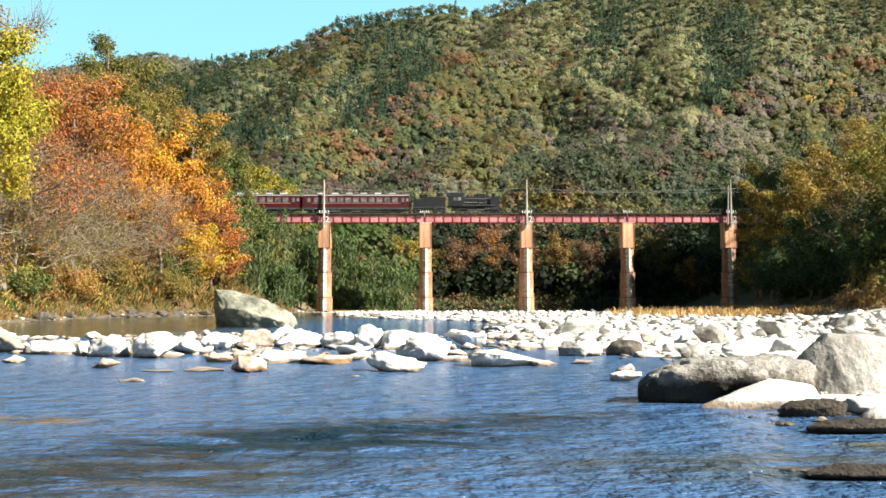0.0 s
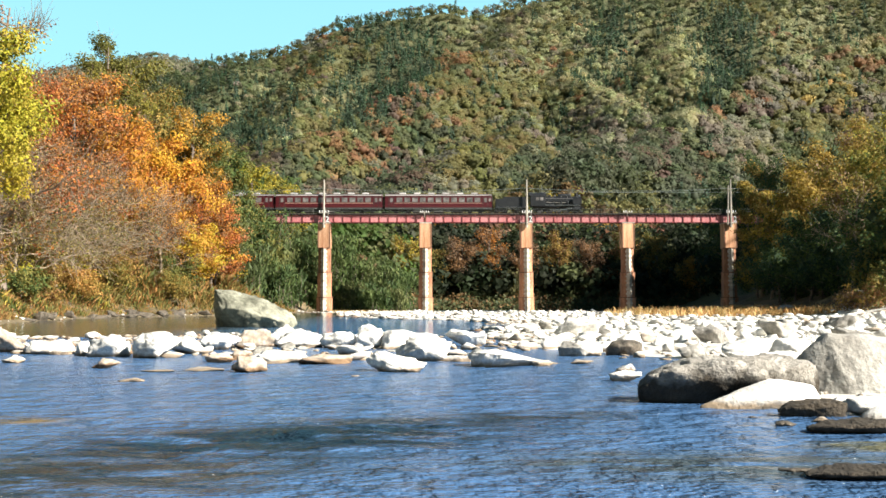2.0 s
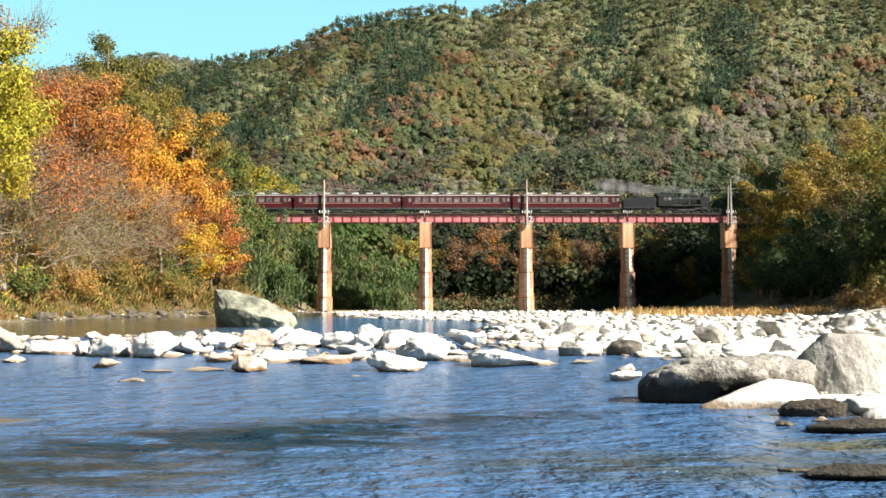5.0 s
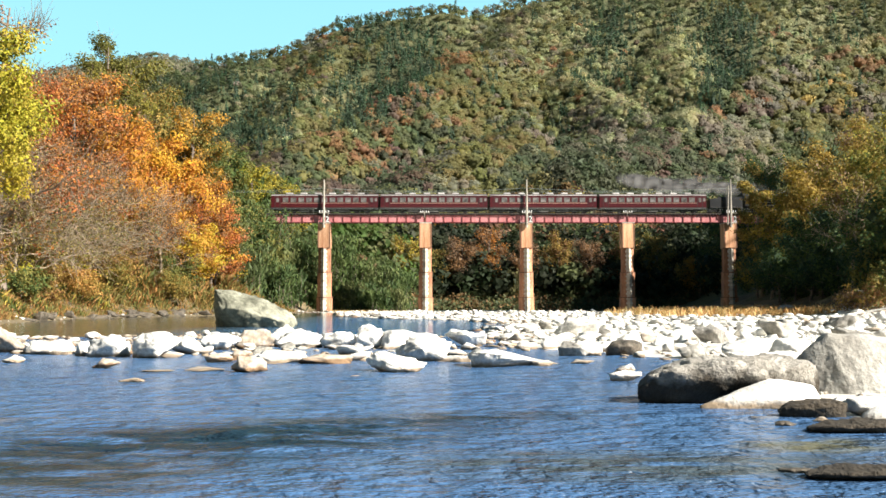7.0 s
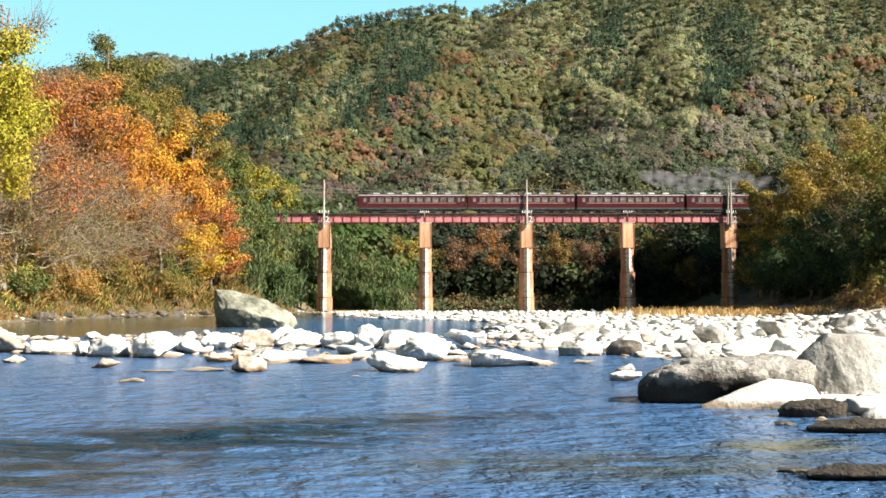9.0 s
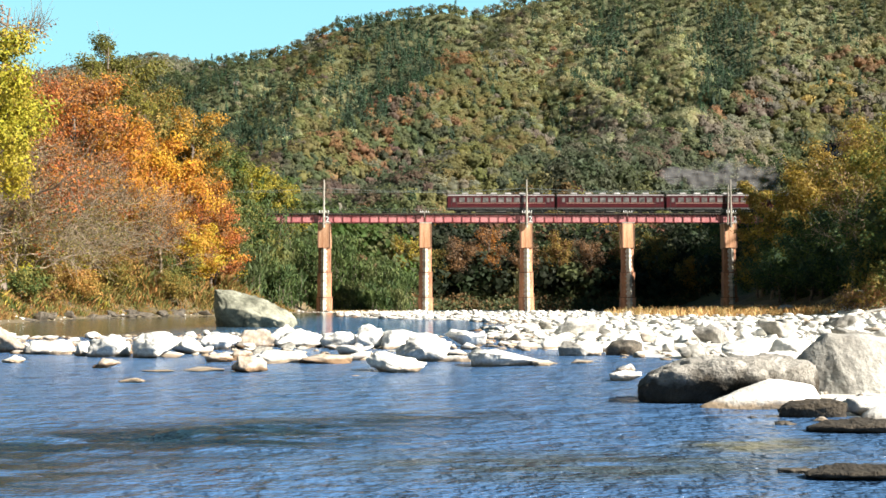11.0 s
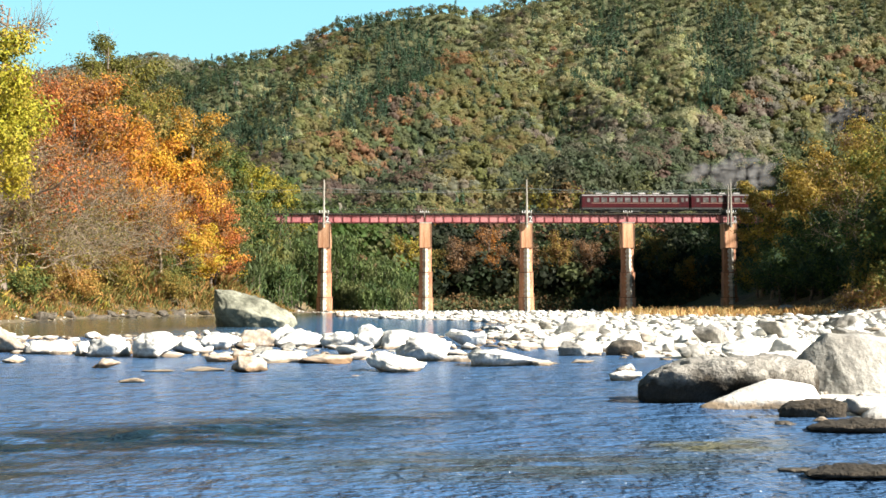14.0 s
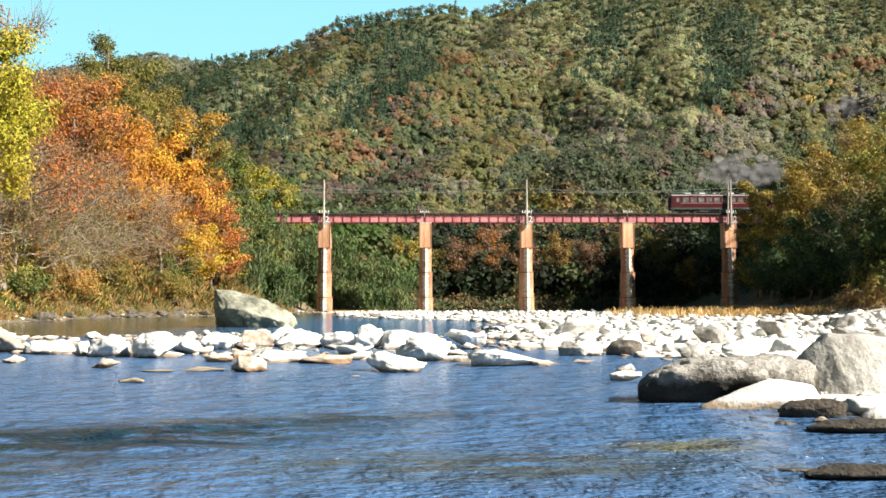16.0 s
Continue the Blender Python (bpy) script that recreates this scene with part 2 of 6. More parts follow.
def box(bm, x0, x1, y0, y1, z0, z1, bevel=0.0):
    r = bmesh.ops.create_cube(bm, size=1.0)
    vs = r["verts"]
    for v in vs:
        v.co = Vector((x0 + (v.co.x + 0.5) * (x1 - x0), y0 + (v.co.y + 0.5) * (y1 - y0), z0 + (v.co.z + 0.5) * (z1 - z0)))
    if bevel:
        es = list({e for v in vs for e in v.link_edges})
        bmesh.ops.bevel(bm, geom=es, offset=bevel, segments=2, affect="EDGES", profile=0.6)
    return bm


def boxed(*a, **k):
    return box(bmesh.new(), *a, **k)


def rod(bm, a, b, r0, r1=None, sides=8):
    a, b = Vector(a), Vector(b)
    r1 = r0 if r1 is None else r1
    m = Matrix.Translation((a + b) / 2) @ (b - a).to_track_quat("Z", "Y").to_matrix().to_4x4()
    bmesh.ops.create_cone(bm, cap_ends=True, segments=sides, radius1=r0, radius2=r1, depth=(b - a).length, matrix=m)
    return bm


def rodded(*a, **k):
    return rod(bmesh.new(), *a, **k)


def empty(name, x=0, y=0, z=0):
    ob = new(name)
    ob.location = (x, y, z)
    return ob


def unit(v):
    return v / np.maximum(np.linalg.norm(v, axis=-1, keepdims=True), 1e-9)


def leaf_quads(points, normals, sizes, r, aspect=0.7, axis=None):
    """Small bent leaf sprays: a quad each, ragged at its corners."""
    n = len(points)
    t = unit(np.cross(normals, unit(r.normal(size=(n, 3))))) if axis is None else unit(axis - normals * np.sum(axis * normals, -1, keepdims=True))
    b = np.cross(normals, t)
    s = np.asarray(sizes)[:, None]
    v = np.empty((n, 4, 3))
    for i, (p, q) in enumerate(((-1, -0.25), (0.25, -1), (1, 0.25), (-0.25, 1))):
        j = r.uniform(0.7, 1.2, (n, 1))
        v[:, i] = points + (t * p + b * q * aspect) * s * j + normals * s * r.uniform(-0.25, 0.25, (n, 1))
    return v.reshape(-1, 3), np.arange(n * 4).reshape(-1, 4)


def leaf_tris(points, normals, sizes, r):
    """Distant leaf sprays: one ragged triangle each."""
    n = len(points)
    t = unit(np.cross(normals, unit(r.normal(size=(n, 3)))))
    b = np.cross(normals, t)
    s = np.asarray(sizes)[:, None]
    v = np.stack([points + (t * p + b * q) * s * r.uniform(0.75, 1.2, (n, 1)) for p, q in ((-0.87, -0.5), (0.87, -0.5), (0.0, 1.0))], 1)
    return v.reshape(-1, 3)


def blades(points, lengths, r, lean=0.35, width=0.05):
    """Grass: a narrow tapering quad for each tuft, standing or leaning."""
    n = len(points)
    a = r.uniform(0, 2 * np.pi, n)
    side = np.stack([np.cos(a), np.sin(a), np.zeros(n)], -1) * (np.asarray(lengths) * width + 0.02)[:, None]
    tip = np.stack([r.normal(size=n) * lean, r.normal(size=n) * lean, np.ones(n)], -1) * np.asarray(lengths)[:, None]
    v = np.stack([points - side, points + side, points + tip + side * 0.5, points + tip - side * 0.5], 1)
    return v.reshape(-1, 3), np.arange(n * 4).reshape(-1, 4)


def tubes(paths, sides=5):
    """Tapered tubes along paths of (point, radius) rows, as one vertex and quad array."""
    vs, fs, base = [], [], 0
    ring = np.arange(sides) * 2 * np.pi / sides
    for pts, rad in paths:
        pts, rad = np.asarray(pts, dtype=float), np.asarray(rad, dtype=float)
        d = unit(np.gradient(pts, axis=0))
        ref = np.where(np.abs(d[:, 2:3]) > 0.9, np.array([[1.0, 0, 0]]), np.array([[0, 0, 1.0]]))
        u = unit(np.cross(d, ref))
        w = np.cross(d, u)
        loop = pts[:, None] + (u[:, None] * np.cos(ring)[None, :, None] + w[:, None] * np.sin(ring)[None, :, None]) * rad[:, None, None]
        vs.append(loop.reshape(-1, 3))
        n = len(pts)
        i, k = np.meshgrid(np.arange(n - 1), np.arange(sides), indexing="ij")
        a = base + i * sides + k
        b = base + i * sides + (k + 1) % sides
        fs.append(np.stack([a, b, b + sides, a + sides], -1).reshape(-1, 4))
        base += n * sides
    return np.concatenate(vs), np.concatenate(fs)


# ---- the lie of the land ----
BRIDGE_Y = 185.5
RIVER_FAR = 236.0


def left_shore(y):
    return np.interp(y, [-300, 0, 50, 79, 103, 117, 124, 132, 150, 170, 190, 205, 228, 236], [-24, -24, -27, -36.5, -39.5, -36.5, -33, -28, -26, -26.5, -27, -19, -5, 2])


def right_shore(y):
    return np.interp(y, [-300, 0, 10, 14, 18, 22, 27, 31, 36, 55, 64, 80, 92, 100, 110, 130, 168, 179, 186, 236], [9, 8, 6.6, 5.6, 5.6, 7.6, 7.0, 5.0, 2.2, 3.0, 4.0, 4.5, 3.0, -4.0, -9.0, -12.0, -17.0, -29.0, -31.0, 10.0])


def right_bank(y):
    return np.interp(y, [-300, 0, 60, 110, 150, 190, 240], [26, 28, 36, 47, 52, 54, 56])


# crests as seen up the valley: bearing (x/y) and rise (z/y), with the distance of each ridge
RIDGES = [
    ("bank", [-0.6, -0.2, 0.1, 0.35, 0.7], [0.075, 0.065, 0.055, 0.075, 0.09], [255, 262, 275, 275, 270], 222),
    ("main", [-0.7, -0.40, -0.35, -0.29, -0.23, -0.17, -0.14, -0.11, -0.05, 0.0, 0.04, 0.07, 0.19, 0.7],
     [0.18, 0.207, 0.226, 0.241, 0.259, 0.268, 0.285, 0.300, 0.309, 0.317, 0.311, 0.319, 0.347, 0.42], [900] * 14, 290),
    ("far", [-0.8, -0.47, -0.38, -0.31, -0.27, -0.2, 0.2, 0.7], [0.22, 0.235, 0.255, 0.262, 0.256, 0.245, 0.2, 0.2], [1350] * 8, 960),
]
# spurs that run down from the crest: bearing, rise and distance of points along each back
SPURS = [
    [(0.072, 0.278, 800), (0.021, 0.261, 740), (-0.038, 0.237, 660), (-0.086, 0.204, 590), (-0.133, 0.180, 530), (-0.169, 0.162, 480), (-0.205, 0.142, 430)],
    [(0.239, 0.314, 860), (0.247, 0.278, 760), (0.262, 0.249, 690), (0.277, 0.225, 630)],
    [(0.545, 0.308, 640), (0.466, 0.290, 610), (0.414, 0.275, 580), (0.366, 0.266, 540), (0.319, 0.243, 500), (0.271, 0.210, 450), (0.236, 0.189, 410), (0.188, 0.177, 370), (0.149, 0.150, 330), (0.128, 0.127, 300)],
    [(0.093, 0.198, 480), (0.057, 0.177, 440), (0.010, 0.161, 400), (-0.032, 0.148, 370), (-0.056, 0.130, 345)],
    [(0.128, 0.255, 760), (0.158, 0.231, 690), (0.194, 0.214, 620), (0.218, 0.192, 560), (0.134, 0.177, 480)],
    [(-0.109, 0.283, 880), (-0.133, 0.249, 780), (-0.157, 0.207, 680), (-0.187, 0.171, 570), (-0.205, 0.142, 480)],
    [(-0.270, 0.219, 860), (-0.228, 0.183, 700), (-0.211, 0.148, 560)],
]


def spur_height(x, y):
    """The highest spur at each place: its back, falling away to both sides."""
    top = np.full(np.shape(x), -50.0)
    for back in SPURS:
        p = np.array([(u * d, d, EYE[2] + e * d - 7.0) for u, e, d in back])
        for a, b in zip(p, p[1:]):
            ab = b[:2] - a[:2]
            t = np.clip(((x - a[0]) * ab[0] + (y - a[1]) * ab[1]) / (ab @ ab), 0, 1)
            off = np.hypot(x - a[0] - t * ab[0], y - a[1] - t * ab[1])
            top = np.maximum(top, a[2] + (b[2] - a[2]) * t - 0.80 * (np.sqrt(off * off + 100.0) - 10.0))
    return top


def soft_noise(x, y, size, seed=0.0):
    """Rolling relief out of a few crossed waves."""
    a, b = x / size + seed, y / size - seed * 1.7
    return (np.sin(a * 2.1 + 1.3 * np.sin(b * 1.3)) + np.sin(b * 2.7 + 1.1 * np.sin(a * 1.9 + 0.6)) + 0.6 * np.sin((a + b) * 3.7 + 1.0) + 0.6 * np.sin((a - b) * 4.3)) / 3.2


def land(x, y):
    x, y = np.asarray(x, dtype=float), np.asarray(y, dtype=float)
    bed = -0.55 + 0.12 * soft_noise(x, y, 3.0)
    xl, xr, xb = left_shore(y), right_shore(y), right_bank(y)
    # left bank: a grassy slope, a shelf, then rising woodland
    d = xl - x
    left = np.interp(d, [-3, 0, 1.5, 9, 16, 45, 140, 600], [-0.55, 0.02, 0.5, 5.0, 9.5, 27, 60, 120]) + 0.5 * soft_noise(x, y, 9.0, 2.0) * np.clip(d / 5, 0, 1)
    # right: gravel bar, grass edge, then the wooded bank
    e = x - xr
    bar = np.interp(e, [-4, 0, 3, 12, 30, 45, 70], [-0.55, 0.0, 0.14, 0.26, 0.42, 0.65, 0.9]) * np.interp(y, [0, 60, 110, 150, 186, 205], [1, 0.75, 0.4, 0.2, 0.05, -0.3]) + 0.10 * soft_noise(x, y, 4.0, 5.0) * np.clip(e / 4, 0, 1)
    g = x - xb
    bank = np.interp(g, [-14, -6, 0, 4, 16, 40, 70, 160, 600], [-1, 0.25, 0.9, 2.2, 9, 23, 44, 75, 130])
    # unseen rise added above the shaded bank to keep low sun off far shore
    bank = bank + 33 * np.clip((g - 50) / 38, 0, 1) * np.clip((y - 118) / 45, 0, 1) * np.clip((215 - y) / 25, 0, 1)
    z = np.maximum.reduce([bed, left, bar, bank])
    # the far shore and the hills behind it
    u = x / np.maximum(y, 60.0)
    shore = np.interp(y, [RIVER_FAR - 8, RIVER_FAR, RIVER_FAR + 6, RIVER_FAR + 40], [-0.6, 0.2, 3.0, 9.0])
    z = np.where(y > RIVER_FAR - 8, np.maximum(z * np.clip(1 - (y - RIVER_FAR) / 60, 0, 1), shore), z)
    for name, bear, rise, dist, foot in RIDGES:
        crest_y = np.interp(u, bear, dist)
        crest_z = EYE[2] + np.interp(u, bear, rise) * crest_y
        t = np.clip((y - foot) / (crest_y - foot), 0, 1)
        front = crest_z * (0.25 * t + 0.75 * t * t * (3 - 2 * t) if name != "main" else 0.18 * t + 0.82 * t ** 2.5) * np.clip((y - 225) / 20, 0, 1)
        back = crest_z - (y - crest_y) * 0.45
        h = np.where(y < crest_y, front, back)
        h = h + (soft_noise(x, y, 38.0, len(name)) * 0.09 + soft_noise(x, y * 0.55, 85.0, len(name) * 1.7) * 0.20) * np.clip(h, 0, 90) * np.clip(np.abs(crest_y - y) / 70, 0.25, 1)
        z = np.where(y > 226, np.maximum(z, h), z)
    spur = spur_height(x, y) + 4.0 * soft_noise(x, y, 38.0, 3.3)
    k = np.clip(0.5 + (spur - z) / 24.0, 0, 1)
    return np.where(y > 262, np.maximum(z, z * (1 - k) + spur * k), z)


def spaced(stops):
    out = [np.array([stops[0][0]])]
    for (a, _), (b, step) in zip(stops, stops[1:]):
        out.append(np.linspace(a, b, max(2, int(round(abs(b - a) / step)) + 1))[1:])
    return np.concatenate(out)


def build_ground():
    xs = spaced([(-4500, 0), (-900, 300), (-420, 24), (-90, 9), (-30, 1.5), (30, 1.2), (90, 3), (420, 9), (900, 24), (4500, 300)])
    ys = spaced([(-4000, 0), (-200, 300), (-20, 12), (60, 1.4), (260, 2.4), (480, 9), (1500, 18), (4900, 300)])
    X, Y = np.meshgrid(xs, ys)
    Z = land(X, Y)
    v = np.stack([X, Y, Z], -1).reshape(-1, 3)
    ny, nx = X.shape
    i, j = np.meshgrid(np.arange(ny - 1), np.arange(nx - 1), indexing="ij")
    a = i * nx + j
    f = np.stack([a, a + 1, a + nx + 1, a + nx], -1).reshape(-1, 4)
    c = v[f].mean(1)
    fm = np.zeros(len(f), dtype=int)
    fm[(c[:, 0] < left_shore(c[:, 1]) + 1.6) | (c[:, 0] > right_bank(c[:, 1]))] = 1
    fm[(c[:, 1] > 203) | (c[:, 0] < left_shore(c[:, 1]) - 14) | (c[:, 0] > right_bank(c[:, 1]) + 5)] = 2
    ob = new("ground", mesh_of("ground", v, f, [GRAVEL, EARTH, FLOOR], face_mat=fm, smooth=True))
    tagged(ob, "gravel river bed, earthen banks and wooded hill ground", "ground", kind="structure")


build_ground()


def sky_backdrop():
    m, nt, b, out = material("clear_sky")
    tc = nt.nodes.new("ShaderNodeTexCoord")
    sep = nt.nodes.new("ShaderNodeSeparateXYZ")
    nt.links.new(tc.outputs["Generated"], sep.inputs[0])
    col = ramp(nt, sep.outputs["Z"], [(0.3, (0.285, 0.59, 0.64)), (1.0, (0.17, 0.44, 0.64))])
    em = nt.nodes.new("ShaderNodeEmission")
    nt.links.new(col, em.inputs[0])
    nt.links.new(em.outputs[0], out.inputs[0])
    a = np.linspace(-0.75, 0.75, 25)
    top, low = 2300.0, -40.0
    v = [(4450 * math.sin(k), 4450 * math.cos(k), z) for z in (low, top) for k in a]
    f = [(i, i + 1, i + 26, i + 25) for i in range(24)]
    tagged(new("backdrop", mesh_of("backdrop", v, f, m, smooth=True)), "clear pale cyan autumn sky", "sky", kind="structure")


sky_backdrop()


def build_water():
    for name, y0, y1, sx, sy, mat, label in (("river_water", -60, 46, 0.2, 0.13, WATER, "blue rippled river water running over shallows"),
                                             ("pool_water", 46, 250, 2.0, 2.0, POOL, "calm olive and blue pool behind the stones")):
        if name == "river_water":
            xs = spaced([(-120, 0), (-22, 7), (24, sx), (120, 7)])
            ys = spaced([(y0, 0), (4, 8), (30, sy), (y1, 0.5)])
        else:
            xs, ys = spaced([(-140, 0), (140, sx)]), spaced([(y0, 0), (y1, sy)])
        X, Y = np.meshgrid(xs, ys)
        if name == "river_water":
            near = np.clip((X + 24) / 6, 0, 1) * np.clip((26 - X) / 6, 0, 1) * np.clip((Y - 3) / 3, 0, 1) * np.clip((32 - Y) / 6, 0, 1)
            swell = 0.5 * soft_noise(X * 0.8, Y, 1.9, 1.0) + 0.35 * soft_noise(X * 0.7, Y, 0.8, 4.0)
            rough = np.exp(-(((X + 1.6) / 2.6) ** 2 + ((Y - 11.3 - 0.4 * (X + 2)) / 1.2) ** 2))
            swell = swell + rough * 1.3 * soft_noise(X * 0.45, Y + 0.3 * X, 0.42, 2.0)
            Z = near * swell * (0.03 + 0.035 * rough)
        else:
            Z = np.zeros_like(X)
        v = np.stack([X, Y, Z], -1).reshape(-1, 3)
        ny, nx = X.shape
        i, j = np.meshgrid(np.arange(ny - 1), np.arange(nx - 1), indexing="ij")
        a = i * nx + j
        f = np.stack([a, a + 1, a + nx + 1, a + nx], -1).reshape(-1, 4)
        ob = new(name, mesh_of(name, v, f, mat, smooth=True))
        tagged(ob, label, "water", kind="structure")
        moving[name] = ob


moving = {}
build_water()

# ---- stones ----
def ball(sub):
    bm = bmesh.new()
    bmesh.ops.create_icosphere(bm, subdivisions=sub, radius=1.0)
    v = np.array([w.co[:] for w in bm.verts])
    f = np.array([[w.index for w in p.verts] for p in bm.faces])
    bm.free()
    return v, f


BALLS = {k: ball(k) for k in (1,)}


def hull(points, cuts=0, smooth=0.0):
    """A block with flat faces round the given points, optionally cut finer and worn."""
    bm = bmesh.new()
    for p in points:
        bm.verts.new(p)
    bmesh.ops.convex_hull(bm, input=bm.verts[:])
    bmesh.ops.delete(bm, geom=[w for w in bm.verts if not w.link_faces], context="VERTS")
    for _ in range(cuts):
        bmesh.ops.subdivide_edges(bm, edges=bm.edges[:], cuts=1, use_grid_fill=True)
        if smooth:
            bmesh.ops.smooth_vert(bm, verts=bm.verts[:], factor=smooth, use_axis_x=True, use_axis_y=True, use_axis_z=True)
    bmesh.ops.triangulate(bm, faces=bm.faces[:])
    bm.verts.index_update()
    v = np.array([w.co[:] for w in bm.verts])
    f = np.array([[w.index for w in p.verts] for p in bm.faces])
    bm.free()
    return v, f


def stone_shape(cuts, r, count=15, worn=0.24):
    """A broken, water-worn stone of about unit radius."""
    p = unit(r.normal(size=(count, 3))) * r.uniform(0.75, 1.1, (count, 1))
    return hull(p.tolist(), cuts, worn if cuts else 0.0)


def stone(x, y, width, depth, height, mat, label, group, sink=0.25, turn=None, z=None):
    r = np.random.default_rng(int(abs(x) * 977 + abs(y) * 7919) % 99991)
    v, f = stone_shape(3, r, int(r.integers(11, 17)), 0.13)
    lo, hi = v.min(0), v.max(0)
    v = (v - (lo + hi) / 2) / (hi - lo)
    v = v * np.array([width, depth, height * (1 + sink)])
    q = v / max(width, 0.1) * 3.4 + np.array([x, y, 0.0])
    v = v * (1 + 0.20 * np.array([noise.noise(p) + 0.7 * noise.noise(p * 2.7) + 0.5 * noise.noise(p * 6.5) for p in map(Vector, q.tolist())]))[:, None]
    a = r.uniform(-0.25, 0.25) if turn is None else turn
    c, s = math.cos(a), math.sin(a)
    v = v @ np.array([[c, s, 0], [-s, c, 0], [0, 0, 1]])
    v[:, 2] += height * (1 + sink) / 2
    ob = new("river_stone", mesh_of("river_stone", v, f, mat, smooth=True))
    base = max(0.0, float(land(x, y))) if z is None else z
    ob.location = (x, y, base - height * sink)
    return tagged(ob, label, "stone", group)


WEIR = [
    (-14.52, 31.12, 1.33, 0.86),
    (-11.08, 29.43, 0.70, 0.43),
    (-10.12, 28.50, 1.15, 0.68),
    (-8.60, 27.92, 1.37, 0.73),
    (-8.16, 30.08, 1.28, 0.63),
    (-7.82, 33.01, 1.33, 0.57),
    (-6.77, 33.83, 1.28, 0.71),
    (-6.26, 36.57, 1.17, 0.79),
    (-5.33, 35.14, 1.83, 0.61),
    (-3.79, 34.26, 1.42, 0.60),
    (-2.61, 34.26, 1.16, 0.84),
    (-1.01, 33.83, 2.46, 0.66),
    (0.82, 35.14, 1.60, 0.61),
    (-0.57, 26.30, 1.48, 0.65),
    (1.75, 24.19, 2.18, 0.40),
    (5.73, 40.38, 1.84, 0.83),
]
MIDSTREAM = [
    (-1.09, 22.22, 1.39, 0.44),
    (-11.68, 25.80, 0.58, 0.19),
    (-12.63, 30.08, 1.60, 0.41),
    (-8.40, 23.77, 0.66, 0.23),
    (-6.40, 19.51, 0.53, 0.09),
    (-4.57, 22.22, 0.87, 0.38),
    (-4.47, 25.80, 1.56, 0.33),
    (-3.12, 25.32, 1.38, 0.24),
    (-6.18, 26.04, 0.77, 0.25),
    (-6.77, 22.40, 0.73, 0.05),
    (-5.70, 22.58, 0.93, 0.09),
    (0.33, 26.30, 1.09, 0.16),
    (4.42, 29.43, 0.98, 0.44),
    (3.80, 19.79, 0.67, 0.22),
    (4.26, 22.22, 0.47, 0.20),
    (3.79, 25.55, 0.60, 0.10),
    (2.56, 24.63, 0.58, 0.14),
    (-1.94, 21.01, 0.20, 0.03),
]
SHORE = [
    (5.24, 13.39, 0.99, 0.25),
    (6.16, 13.59, 0.92, 0.26),
    (5.22, 11.73, 1.38, 0.15),
    (4.51, 12.59, 0.27, 0.06),
    (4.34, 13.39, 0.14, 0.03),
    (3.90, 8.66, 1.12, 0.10),
    (3.38, 9.15, 0.30, 0.03),
    (8.27, 23.16, 1.03, 0.44),
    (8.58, 26.55, 1.41, 0.64),
    (10.36, 23.16, 1.64, 0.74),
    (5.14, 12.94, 0.27, 0.07),
    (5.93, 14.15, 0.42, 0.20),
    (4.05, 29.2, 0.95, 0.46),
    (7.75, 22.0, 0.85, 0.48),
    (8.45, 21.4, 0.70, 0.40),
    (7.2, 21.0, 0.60, 0.30),
    (9.3, 25.2, 1.20, 0.55),
    (12.0, 27.5, 1.30, 0.70),
    (7.3, 27.8, 0.85, 0.40),
    (6.2, 32.5, 1.10, 0.50),
    (9.6, 34.0, 1.30, 0.62),
    (12.8, 36.0, 1.50, 0.75),
    (15.2, 35.0, 1.20, 0.70),
    (17.4, 41.0, 1.60, 0.85),
]
for i, (x, y, w, h) in enumerate(WEIR):
    stone(x, y + 0.35 * w, w, w * 0.85, h, STONE_TAN if i in (0, 6) else STONE_PALE, "reddish worn boulder in the stone row" if i in (0, 6) else "sun-bleached white boulder in the stone row", "boulders across the river")
for i, (x, y, w, h) in enumerate(MIDSTREAM):
    tan = i in (3, 5, 7, 8)
    stone(x, y + 0.3 * w, w, w * 0.7, h, STONE_TAN if tan else STONE_PALE, "tan stone with wet brown foot in the water" if tan else "flat white stone breaking the water", "stones in midstream")
for i, (x, y, w, h) in enumerate(SHORE):
    dark = i in (0, 2, 3, 4, 5, 6)
    if i in (0, 2, 5):
        continue
    grey = i >= 12 and i % 3 != 1
    stone(x, y + 0.25 * w, w, w * 0.7, h, STONE_WET if dark else STONE_PEAK if grey else STONE_PALE,
          "low dark wet rock at the water edge" if dark else "grey angular stone on the shore" if grey else "pale rounded stone on the shore", "rocks on the near shore", z=0.0 if i < 12 else None)


def boulder(x, y, points, mat, label, seed, rough=0.05, cuts=4):
    """A large rock: flat-sided block, cracked and pitted."""
    v, f = hull(points, cuts, 0.10)
    span = float(np.ptp(v[:, 0]))
    out = np.empty_like(v)
    for i, p in enumerate(v):
        q = Vector((p / (span * 0.16)).tolist()) + Vector((seed, seed * 0.7, 0))
        near = noise.voronoi(q * 0.8)[0]
        n = noise.noise(q * 0.6) * 0.5 + noise.noise(q * 2.3) * 0.25 + noise.noise(q * 6) * 0.14
        crack = min(near[1] - near[0], 0.3) - 0.2
        out[i] = p + unit(p + 1e-6) * span * rough * (0.9 * n + 0.8 * crack)
    ob = new("boulder", mesh_of("boulder", out, f, mat))
    ob.location = (x, y, 0)
    return tagged(ob, label, "boulder")


